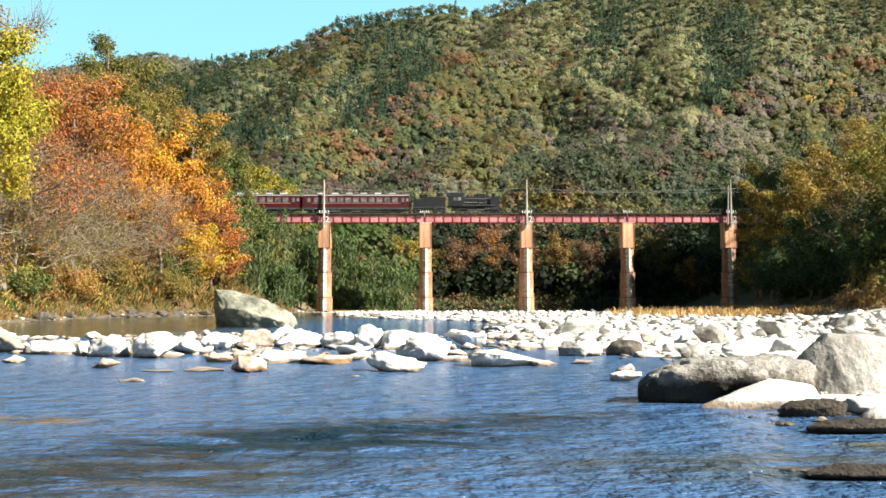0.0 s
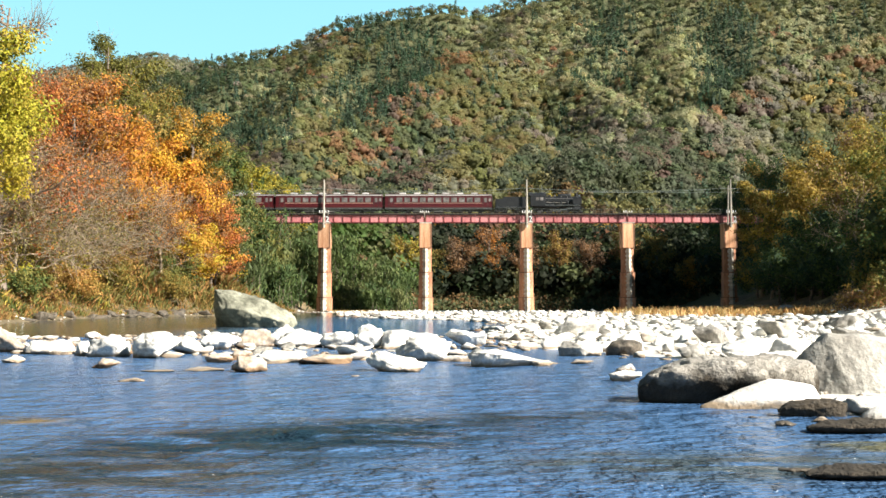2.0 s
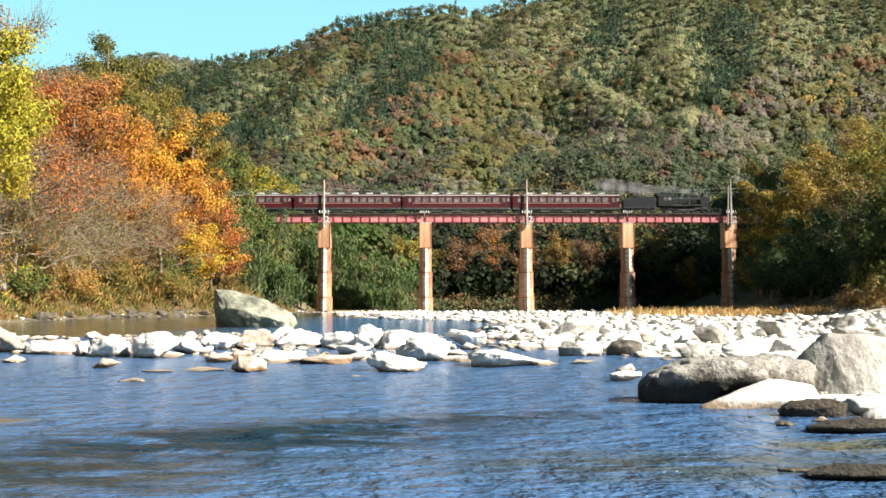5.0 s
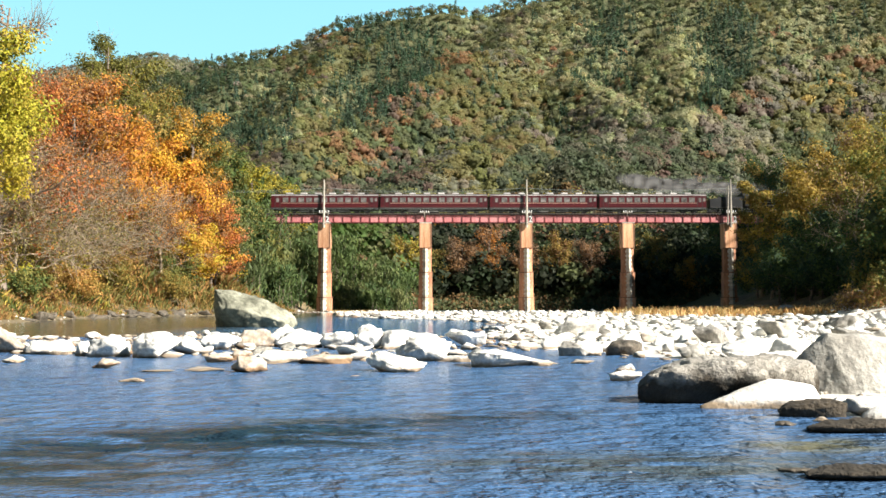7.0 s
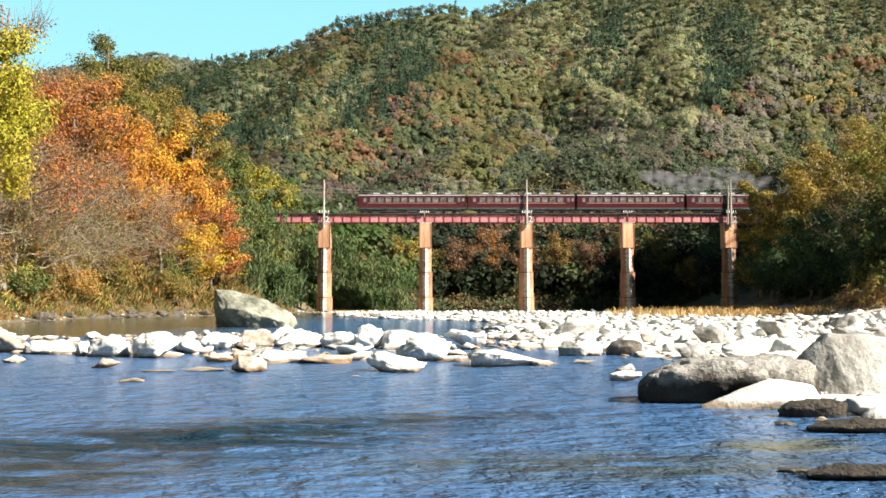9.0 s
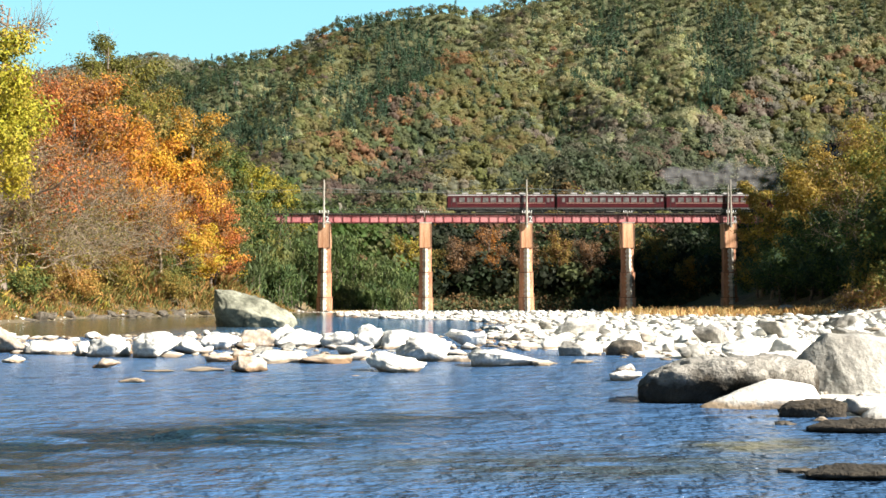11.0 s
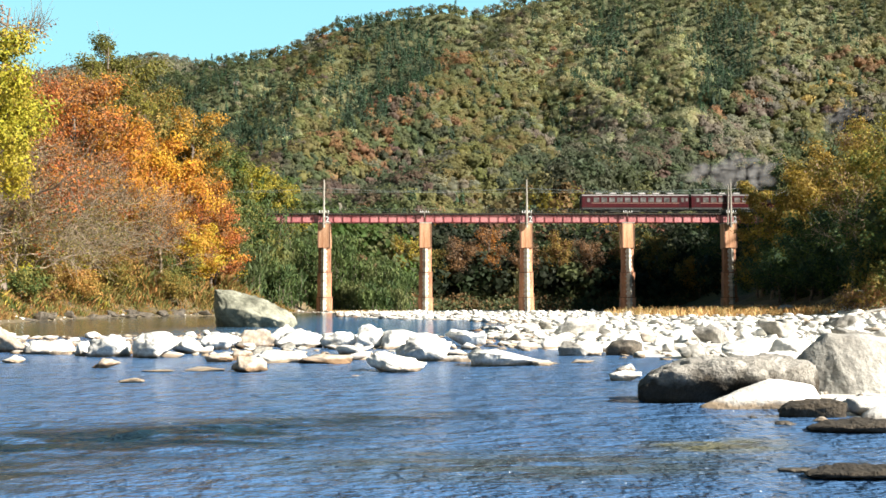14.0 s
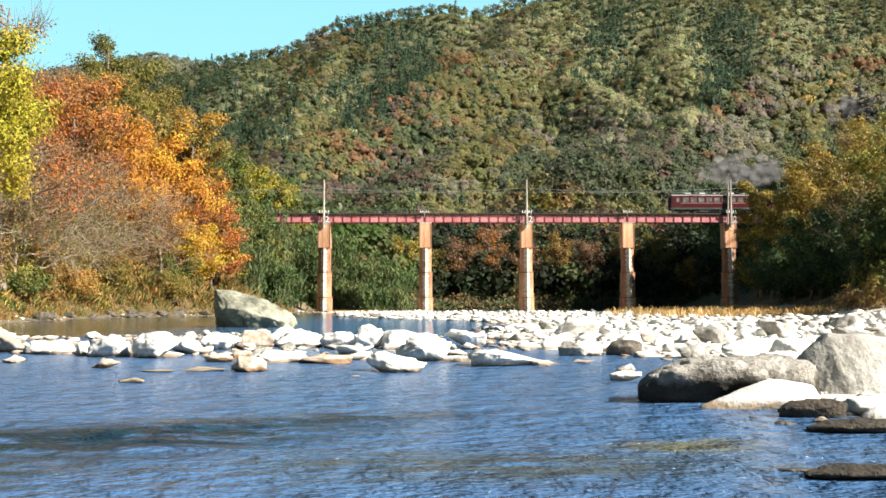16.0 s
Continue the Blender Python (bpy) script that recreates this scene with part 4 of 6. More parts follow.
        tagged(ob, label, "woodland", kind="stuff")
        if cores:
            cv = np.concatenate(cores)
            k = len(cv) // len(BALLS[1][0])
            cf = (BALLS[1][1][None] + (np.arange(k) * len(BALLS[1][0]))[:, None, None]).reshape(-1, 3)
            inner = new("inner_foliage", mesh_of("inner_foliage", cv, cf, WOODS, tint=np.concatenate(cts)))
            inner.parent = ob
            tagged(inner, kind="stuff")


build_hill_woods()


def grow(r, base, height, spread, limbs=9, twigs=7, lean=(0, 0), low=0.25, sweep=0.5, trunk_r=None):
    """Trunk, limbs and twigs as tube paths; also gives points along the twigs."""
    trunk_r = trunk_r or height * 0.016
    n = 8
    t = np.linspace(0, 1, n)
    wob = np.cumsum(r.normal(size=(n, 2)) * height * 0.012, 0)
    trunk = np.stack([lean[0] * height * t ** 1.5 + wob[:, 0], lean[1] * height * t ** 1.5 + wob[:, 1], height * 0.86 * t], -1)
    paths = [(trunk + base, trunk_r * (1.25 - 1.1 * t))]
    fine, tips = [], []
    for i in range(limbs):
        k = low + (0.98 - low) * (i + r.uniform(0, 0.8)) / limbs
        p0 = np.array([np.interp(k, t, trunk[:, c]) for c in range(3)])
        a = i * 2.4 + r.uniform(-0.5, 0.5)
        reach = spread * (1.0 - 0.55 * max(0, k - 0.35) / 0.65) * r.uniform(0.75, 1.15)
        up = reach * (sweep + 0.5 * k) * r.uniform(0.6, 1.2)
        s = np.linspace(0, 1, 6)
        path = p0 + np.stack([np.cos(a) * reach * s, np.sin(a) * reach * s, up * s ** 1.2], -1) + np.cumsum(r.normal(size=(6, 3)) * reach * 0.035, 0)
        r0 = trunk_r * 0.5 * (1.1 - 0.6 * k)
        paths.append((path + base, r0 * (1.05 - 0.85 * s)))
        for j in range(twigs):
            q = 0.25 + 0.75 * (j + r.uniform(0, 1)) / twigs
            w0 = np.array([np.interp(q, s, path[:, c]) for c in range(3)])
            d = unit(np.array([np.cos(a), np.sin(a), 0.5]) + r.normal(size=3) * 0.8)
            ln = reach * r.uniform(0.22, 0.5)
            h = np.linspace(0, 1, 3)
            tw = w0 + d * ln * h[:, None] + np.cumsum(r.normal(size=(3, 3)) * ln * 0.08, 0)
            fine.append((tw + base, r0 * 0.3 * (1.0 - 0.85 * h)))
            tips.append(tw + base)
    return paths, fine, np.array(tips)


def tree(name, x, y, height, spread, tints, leaves, size, label, seed, z=None, limbs=10, twigs=7, extra_twigs=0, lean=(0, 0), low=0.22, sweep=0.5,
         clump=1.15, droop=0.0, bark=None, fluff=0.5, group=""):
    r = np.random.default_rng(seed)
    base = np.array([x, y, (float(land(x, y)) if z is None else z) - 0.15])
    paths, fine, tips = grow(r, base, height, spread, limbs, twigs, lean, low, sweep)
    ob = tagged(empty(name, *base), label, "tree", group)
    v, f = tubes(paths, 7)
    part_mesh("trunk", mesh_of("trunk", v - base, f, bark or BARK, smooth=True), ob)
    for _ in range(extra_twigs):
        p = tips[r.integers(len(tips))]
        q = p[r.integers(1, 3)]
        ln = spread * r.uniform(0.15, 0.55)
        d = unit((q - base - np.array([0, 0, height * 0.42])) * np.array([1, 1, 0.6]) + r.normal(size=3) * spread * 0.4)
        h = np.linspace(0, 1, 3)[:, None]
        fine.append((q + d * ln * h + np.cumsum(r.normal(size=(3, 3)) * ln * 0.1, 0), np.array([0.028, 0.02, 0.008]) * (0.6 + spread * 0.08)))
    v, f = tubes(fine, 3)
    tagged(part_mesh("branchwork", mesh_of("branchwork", v - base, f, TWIG if bark is None else bark), ob), kind="stuff")
    if leaves:
        # leaves gather in tufts round the twigs
        leaves, size = (int(leaves * 1.5), size * 0.73) if x < -30 and y < 160 else (int(leaves * 1.05), size * 0.9)
        tuft = tips.reshape(-1, 3)
        pick = r.integers(0, len(tuft), leaves)
        dirs = unit(r.normal(size=(leaves, 3)) + np.array([0, 0, 0.15]))
        scale = spread * 0.22 * clump * r.uniform(0.15, 1.0, (leaves, 1)) ** fluff
        pts = tuft[pick] + dirs * scale * np.array([1.15, 1.15, 0.8])
        pts[:, 2] -= droop * np.abs(r.normal(size=leaves))
        out = unit(pts - base - np.array([0, 0, height * 0.5]))
        nrm = unit(dirs * 0.8 + out * 0.5 + r.normal(size=(leaves, 3)) * 0.5)
        v, f = leaf_quads(pts, nrm, size * r.uniform(0.6, 1.3, leaves), r)
        cols = np.array(tints)
        which = r.integers(0, len(cols), len(tuft))
        col = cols[which[pick]] * r.uniform(0.85, 1.15, (leaves, 1))
        part_mesh("crown", mesh_of("crown", v - base, f, LEAF, tint=np.repeat(col, 4, axis=0)), ob)
    return ob


def at_bearing(u, y):
    return u * y, y


# left bank: autumn trees from the nearest to the bridge
for seed, (u, y, h, sp, tints, n, size, label, tw) in enumerate([
    (-0.492, 74, 25, 5.4, [LIME, (0.40, 0.36, 0.035), (0.30, 0.30, 0.04)], 13000, 0.18, "yellow-green autumn tree leaning from the bank", 60),
    (-0.480, 80, 22, 4.0, [LIME, (0.46, 0.34, 0.035), (0.40, 0.36, 0.035)], 8000, 0.18, "yellow young tree leaning from the bank", 40),
    (-0.472, 92, 28, 6.0, [BROWN, RUST, ORANGE], 3200, 0.18, "nearly bare brown tree against the sky", 500),
    (-0.455, 100, 22, 6.0, [RED, ORANGE, RUST], 6500, 0.22, "red and orange autumn tree on the bank", 150),
    (-0.435, 112, 23, 6.5, [RED, RUST, ORANGE], 6500, 0.23, "rust-red autumn tree on the bank", 200),
    (-0.405, 118, 23, 6.5, [ORANGE, RED, RUST], 6500, 0.24, "orange-red autumn tree on the wooded slope", 150),
    (-0.375, 126, 22, 6.5, [ORANGE, RUST, GOLD], 7000, 0.25, "orange autumn tree on the wooded slope", 150),
    (-0.362, 140, 26, 6.0, [OLIVE, DARKOLIVE, DARKOLIVE], 7000, 0.26, "tall olive-green tree rising above the others", 80),
    (-0.335, 142, 25, 6.5, [OLIVE, DARKOLIVE, (0.22, 0.19, 0.03)], 7500, 0.26, "olive and ochre tree on the wooded slope", 80),
    (-0.345, 128, 17.5, 5.6, [GOLD, ORANGE, GOLD], 7500, 0.24, "golden orange autumn tree on the bank", 150),
    (-0.288, 150, 21, 6.0, [DARKOLIVE, OLIVE, OLIVE], 7000, 0.26, "dark olive tree on the wooded slope", 80),
    (-0.310, 145, 25, 6.5, [OLIVE, DARKOLIVE, OCHRE], 7500, 0.26, "olive tree turning gold on the bank", 80),
    (-0.315, 133, 15.5, 5.6, [GOLD, (0.62, 0.36, 0.04), ORANGE], 8000, 0.24, "bright golden autumn tree on the bank", 100),
    (-0.285, 138, 14.5, 5.6, [GOLD, ORANGE, (0.62, 0.36, 0.04)], 8000, 0.24, "bright golden-orange autumn tree on the bank", 100),
    (-0.275, 146, 23, 5.5, [OCHRE, OLIVE, GOLD], 7000, 0.25, "olive-gold tree on the bank", 80),
    (-0.272, 153, 20, 5.0, [DARKOLIVE, OLIVE, OLIVE], 6000, 0.26, "dark olive tree on the wooded slope", 80),
    (-0.262, 140, 13.5, 4.6, [ORANGE, GOLD, RUST], 6500, 0.23, "orange autumn tree near the water edge", 120),
    (-0.246, 146, 15.5, 4.2, [GOLD, (0.45, 0.28, 0.04), RUST], 6500, 0.23, "golden-brown tree beside the green grove", 80),
    (-0.246, 138, 12, 4.2, [RED, RUST, ORANGE], 5500, 0.21, "red-brown small tree over the shore", 100),
    (-0.258, 133, 9.0, 4.0, [(0.50, 0.38, 0.04), GOLD], 5000, 0.21, "yellow small tree over the shore", 40),
    (-0.240, 140, 8.0, 3.6, [GOLD, (0.50, 0.38, 0.04), ORANGE], 4500, 0.21, "golden small tree over the shore", 40),
]):
    x, y = at_bearing(u, y)
    tree("autumn_tree", x, y, h * (1.16 if seed > 1 else 1), sp * 1.06, tints, n, size, label, 200 + seed, extra_twigs=tw, low=0.55 if seed < 2 else 0.22, group="autumn trees of the sunny bank")

# twiggy, half-bare trees leaning out over the slope
for seed, (u, y, h, sp, n, tints) in enumerate([
    (-0.478, 91, 14, 6.5, 2600, [RUST, DARKOLIVE, OLIVE]), (-0.435, 103, 16, 7.0, 2400, [BROWN, DARKOLIVE]), (-0.405, 108, 16, 7.0, 2400, [BROWN, RUST, OLIVE]),
    (-0.37, 117, 15, 6.5, 2400, [BROWN, DARKOLIVE, OCHRE]), (-0.335, 123, 13, 6.0, 2800, [RUST, BROWN, OLIVE]), (-0.30, 128, 12, 5.5, 3000, [RUST, BROWN, ORANGE]),
    (-0.39, 112, 11, 6.0, 2600, [DARKOLIVE, OLIVE, OCHRE]), (-0.45, 98, 11, 6.0, 2600, [DARKOLIVE, OLIVE, OCHRE]),
]):
    x, y = at_bearing(u, y)
    tree("bare_tree", x, y, h, sp, tints, n, 0.15, "half-bare tree with grey-brown twigs on the bank", 300 + seed, extra_twigs=430, twigs=9, limbs=15, low=0.25, sweep=0.22, clump=1.2, bark=PALEBARK, group="half-bare trees of the sunny bank")


# bushes on the slope
for seed, (u, y, d, h, sp, tints, label) in enumerate([
    (0, 84, 4, 3.5, 2.6, [OCHRE, OLIVE], "ochre bush on the grassy slope"), (0, 90, 6, 4.0, 3.0, [RUST, OCHRE], "rust-brown bush on the grassy slope"),
    (0, 95, 3.5, 2.6, 2.4, [OLIVE, GREEN], "green bush on the grassy slope"), (0, 98, 7, 4.2, 3.0, [(0.48, 0.42, 0.04), OLIVE], "yellow bush on the grassy slope"),
    (0, 103, 4, 3.0, 2.6, [OCHRE, RUST], "ochre bush on the grassy slope"), (0, 106, 8, 4.5, 3.2, [OLIVE, OCHRE], "olive bush on the grassy slope"),
    (0, 110, 4.5, 3.2, 2.6, [(0.46, 0.24, 0.07), OCHRE], "orange-brown bush on the grassy slope"), (0, 113, 7, 4.5, 3.0, [(0.48, 0.42, 0.04), OCHRE], "yellow bush on the grassy slope"),
    (0, 117, 4, 3.4, 2.6, [OLIVE, OCHRE], "olive bush on the grassy slope"), (0, 121, 7, 4.5, 3.0, [RUST, OCHRE], "rust-brown bush on the grassy slope"),
    (0, 125, 3.5, 3.0, 2.6, [OCHRE, OLIVE], "ochre bush on the grassy slope"), (0, 129, 6, 4.5, 3.2, [GREEN, OLIVE], "green bush on the grassy slope"),
]):
    tree("bush", float(left_shore(y)) - d, y, h, sp, tints, 2200, 0.17, label, 400 + seed, low=0.03, clump=1.3, limbs=9, sweep=0.6, group="bushes of the slope")


def bank_scrub():
    """Dry grass, weeds and low bushes on the left slope."""
    r = np.random.default_rng(41)
    n = 50000
    y = r.uniform(74, 175, n)
    d = r.uniform(0.5, 13, n)
    x = left_shore(y) - d
    z = land(x, y)
    clump = soft_noise(x, y, 3.0, 2.0)
    tall = np.clip(0.5 + 0.7 * clump, 0.15, 1.4) * np.clip(d / 4, 0.35, 1.6)
    p = np.stack([x, y, z - 0.05 + tall * r.uniform(0, 0.5, n)], -1)
    v, f = blades(p, tall * r.uniform(0.5, 1.3, n) + 0.15, r, 0.55, 0.10)
    pal = np.array([(0.29, 0.17, 0.065), (0.25, 0.175, 0.055), (0.15, 0.15, 0.045), (0.33, 0.17, 0.06), (0.09, 0.11, 0.03), (0.34, 0.28, 0.055)])
    k = np.clip(((soft_noise(x, y, 5.0, 6.0) + 1) * 2.6 + r.normal(size=n) * 0.9).astype(int), 0, 5)
    ob = new("bank_scrub", mesh_of("bank_scrub", v, f, GRASS, tint=np.repeat(pal[k] * r.uniform(0.75, 1.2, (n, 1)), 4, axis=0)))
    tagged(ob, "ochre dry grass and weeds covering the river bank", "scrub", kind="stuff")


bank_scrub()


def weeping_clump(x, y, h, spread, n, seed, tints, label):
    """A grove plant of arching stems with leaves that hang in plumes."""
    r = np.random.default_rng(seed)
    base = np.array([x, y, float(land(x, y)) - 0.1])
    ob = tagged(empty("bamboo_clump", *base), label, "bamboo", "green grove beside the bridge")
    stems, pts, nrms, col = [], [], [], []
    m = 26
    cols = np.array(tints)
    for i in range(m):
        a, s = r.uniform(0, 6.28), np.linspace(0, 1, 8)
        reach, top = spread * r.uniform(0.3, 1.0), h * r.uniform(0.55, 1.0)
        path = np.stack([np.cos(a) * reach * s ** 2.0, np.sin(a) * reach * s ** 2.0, top * (1.35 * s - 0.42 * s ** 3.5)], -1) + r.normal(size=(1, 3)) * np.array([spread * 0.3, spread * 0.3, 0])
        stems.append((path, 0.06 * (1.05 - s)))
        k = n // m
        t = r.uniform(0.12, 1.0, k)
        c = np.stack([np.interp(t, s, path[:, j]) for j in range(3)], -1)
        o = r.normal(size=(k, 3)) * np.array([0.55, 0.55, 0.35]) * (0.5 + spread * 0.16)
        o[:, 2] -= np.abs(o[:, 0]) * 0.6 + np.abs(o[:, 1]) * 0.6
        pts.append(c + o)
        nrms.append(unit(o + np.array([np.cos(a), np.sin(a), 0.9]) * 0.5 + r.normal(size=(k, 3)) * 0.35))
        col.append(np.repeat(cols[[r.integers(len(cols))]], k, axis=0) * r.uniform(0.8, 1.2, (k, 1)))
    v, f = tubes(stems, 4)
    tagged(part_mesh("culm_cluster", mesh_of("culm_cluster", v, f, BARK), ob), kind="stuff")
    pts, nrms = np.concatenate(pts), np.concatenate(nrms)
    hang = nrms * np.array([1, 1, 0]) * 0.6 + np.array([0, 0, -1.0]) + r.normal(size=pts.shape) * 0.25
    v, f = leaf_quads(pts, nrms, r.uniform(0.3, 0.65, len(pts)), r, 0.26, hang)
    part_mesh("foliage", mesh_of("foliage", v, f, LEAF, tint=np.repeat(np.concatenate(col), 4, axis=0)), ob)


FERN = [(0.085, 0.128, 0.04), (0.115, 0.155, 0.048), (0.062, 0.10, 0.035)]
PALE = [(0.13, 0.155, 0.055), (0.15, 0.165, 0.06), (0.09, 0.12, 0.045)]
k = 0
for u, y, h, sp in ((-0.232, 150, 12, 4.5), (-0.222, 160, 15, 5), (-0.205, 168, 15.5, 5), (-0.21, 152, 9, 4.5), (-0.19, 158, 8, 4.5), (-0.195, 174, 17, 4.5), (-0.178, 172, 12, 4.5), (-0.165, 176, 9, 4),
                    (-0.15, 196, 13, 5), (-0.135, 202, 15, 5), (-0.115, 206, 16, 5.5), (-0.095, 208, 15, 5.5), (-0.078, 210, 13, 5), (-0.06, 212, 12, 5), (-0.045, 214, 10, 4.5),
                    (-0.17, 200, 16, 5), (-0.19, 205, 17, 5), (-0.13, 196, 7, 4), (-0.105, 200, 7, 4), (-0.085, 203, 7, 4), (-0.068, 206, 7, 4), (-0.05, 209, 6, 3.5)):
    weeping_clump(u * y, y, h, sp, 2600, 500 + k, FERN if k % 3 else PALE, "feathery green bamboo clump with hanging plumes")
    k += 1
for k, (u, y, h, sp, tints) in enumerate(((-0.205, 205, 20, 5.5, [LIME, (0.26, 0.26, 0.03), OLIVE]), (-0.178, 208, 19, 5, [LIME, OLIVE, (0.26, 0.24, 0.03)]), (-0.165, 214, 18, 4.5, [GREEN, OLIVE, LIME]),
                                          (-0.225, 200, 22, 5.5, [GREEN, OLIVE]), (-0.207, 166, 16, 4.5, [GREEN, OLIVE]), (-0.193, 170, 16, 4.0, [GREEN, OLIVE]), (-0.222, 158, 17, 4.5, [GREEN, OLIVE]), (-0.236, 150, 16, 4.5, [GREEN, OLIVE]))):
    tree("yellow_green_tree", u * y, y, h, sp, tints, 5500, 0.26, "rounded yellow-green tree beyond the railway", 560 + k, group="trees beyond the railway")

# right bank: shaded evergreens below, yellow and ochre crowns above
for seed, (u, y, h, sp, tints, n, label) in enumerate([
    (0.336, 174, 24, 4.0, [(0.33, 0.26, 0.05), OCHRE, OLIVE], 8000, "yellow-ochre tree beside the last bridge pier"),
    (0.345, 166, 17, 4.5, [OCHRE, (0.30, 0.22, 0.03), OLIVE], 6000, "ochre-yellow tree beside the last bridge pier"),
    (0.365, 158, 19, 5.5, [(0.32, 0.24, 0.03), OCHRE, GREEN], 6500, "yellow autumn tree on the shaded bank"),
    (0.395, 150, 21, 6.0, [OCHRE, (0.37, 0.27, 0.06), (0.30, 0.22, 0.03)], 7000, "golden-ochre tree crowning the shaded bank"),
    (0.425, 140, 18, 6.0, [OCHRE, OLIVE, BROWN], 6500, "ochre and brown tree on the shaded bank"),
    (0.455, 132, 18, 6.0, [OLIVE, (0.34, 0.30, 0.06), GREEN], 6500, "yellow-green tree on the shaded bank"),
    (0.485, 122, 18, 6.0, [(0.34, 0.30, 0.06), OLIVE, OCHRE], 6500, "yellow-green tree on the shaded bank"),
    (0.51, 112, 16, 5.5, [GREEN, OLIVE], 6000, "green tree on the shaded bank"),
    (0.355, 150, 10, 5.0, [DEEP, GREEN], 5000, "dark evergreen tree in shade on the shaded bank"),
    (0.385, 140, 12, 5.5, [DEEP, GREEN], 5500, "dark evergreen tree in shade on the shaded bank"),
    (0.415, 130, 11, 5.5, [DEEP, GREEN], 5500, "dark evergreen tree in shade on the shaded bank"),
    (0.445, 120, 11, 5.5, [DEEP, GREEN], 5500, "dark evergreen tree in shade on the shaded bank"),
    (0.475, 110, 10, 5.0, [DEEP, GREEN, OLIVE], 5000, "dark evergreen tree in shade on the shaded bank"),
    (0.33, 175, 11, 4.5, [DEEP, OLIVE], 4500, "dark evergreen tree below the last pier"),
    (0.325, 200, 22, 6.0, [OLIVE, DEEP], 5000, "tall tree behind the last bridge pier"), (0.345, 206, 24, 6.0, [OCHRE, GREEN], 5000, "tall tree behind the last bridge pier"), (0.31, 214, 22, 6.0, [DEEP, GREEN], 5000, "tall tree behind the last bridge pier"),
    # five tall trees added to throw shade on the far shore
    (0.3, 224, 25, 6.5, [DEEP, GREEN], 4500, "tall dark tree behind the last bridge pier"),
    (0.318, 228, 26, 6.5, [DEEP, GREEN], 4500, "tall dark tree behind the last bridge pier"),
    (0.335, 220, 26, 6.5, [DEEP, GREEN], 4500, "tall dark tree behind the last bridge pier"),
    (0.295, 232, 22, 6.5, [DEEP, GREEN], 4500, "tall dark tree behind the last bridge pier"),
    (0.34, 232, 27, 6.5, [DEEP, GREEN], 4500, "tall dark tree behind the last bridge pier"),
    (0.385, 168, 22, 6.0, [OCHRE, (0.37, 0.27, 0.06), OLIVE], 5500, "golden-ochre tree high on the shaded bank"), (0.41, 162, 22, 6.5, [(0.37, 0.27, 0.06), OCHRE], 6000, "golden-ochre tree high on the shaded bank"),
    (0.44, 158, 21, 6.5, [OCHRE, BROWN, (0.37, 0.27, 0.06)], 6000, "ochre-brown tree high on the shaded bank"), (0.465, 152, 21, 6.5, [(0.34, 0.30, 0.06), OCHRE], 6000, "yellow tree high on the shaded bank"), (0.49, 148, 21, 6.5, [(0.34, 0.30, 0.06), OLIVE], 6000, "yellow-green tree high on the shaded bank"),
    (0.37, 148, 6, 4.5, [DEEP, GREEN], 4000, "low dark bush under the trees"), (0.40, 136, 6, 4.5, [DEEP, GREEN], 4000, "low dark bush under the trees"),
    (0.43, 124, 6, 4.5, [DEEP, GREEN], 4000, "low dark bush under the trees"), (0.46, 113, 6, 4.0, [DEEP, OLIVE], 4000, "low dark bush under the trees"),
]):
    x, y = at_bearing(u, y)
    tree("bank_tree", x, y, h, sp, tints, n, 0.24, label, 600 + seed, low=0.08, clump=1.2, group="trees of the shaded bank")
for seed, (u, y, h, tints, label) in enumerate(((-0.045, 234, 12, [LIME, OCHRE], "yellow-green bush tree on the far shore"), (-0.015, 240, 12, [OCHRE, OLIVE], "ochre bush tree on the far shore"), (0.02, 240, 14, [RUST, BROWN], "rust-brown tree on the far shore"),
                                         (0.05, 243, 16, [RUST, ORANGE, BROWN], "rust-orange tree on the far shore"), (0.085, 240, 14, [RUST, BROWN], "rust-brown tree on the far shore"), (0.125, 242, 15, [RUST, OCHRE], "rust and ochre tree on the far shore"),
                                         (0.155, 240, 15, [BROWN, RUST], "rust-brown tree on the far shore"), (0.19, 242, 15, [RUST, OLIVE], "rust and olive tree on the far shore"), (0.225, 240, 16, [OLIVE, OCHRE], "olive and ochre tree on the far shore"),
                                         (0.27, 226, 9, [OCHRE, GOLD], "small ochre tree beside the last bridge pier"))):
    tree("shore_tree", u * y, y, h, 5.0, [tuple(0.8 * c for c in h3) for h3 in tints], 3600, 0.25, label, 680 + seed, low=0.15, clump=1.3, group="trees of the far shore")
for seed, (x, y, h, tints) in enumerate(((43.0, 100, 1.8, [BROWN, OCHRE]), (44.5, 99, 2.6, [OLIVE, RUST]), (46.0, 101, 3.2, [OLIVE, OCHRE]), (48.5, 104, 4.2, [OLIVE, GREEN]))):
    tree("bush", x, y, h, 1.9, tints, 1300, 0.14, "rust and ochre bush at the edge of the gravel bar", 660 + seed, low=0.03, clump=1.3, limbs=8, sweep=0.6, group="bushes of the bar")
x, y = at_bearing(0.432, 118)
tree("bare_tree", x, y, 15.5, 5.0, [OLIVE, BROWN], 900, 0.14, "nearly bare tree with crooked pale branches", 650, limbs=9, twigs=6, low=0.45, sweep=0.1, extra_twigs=160, bark=PALEBARK)


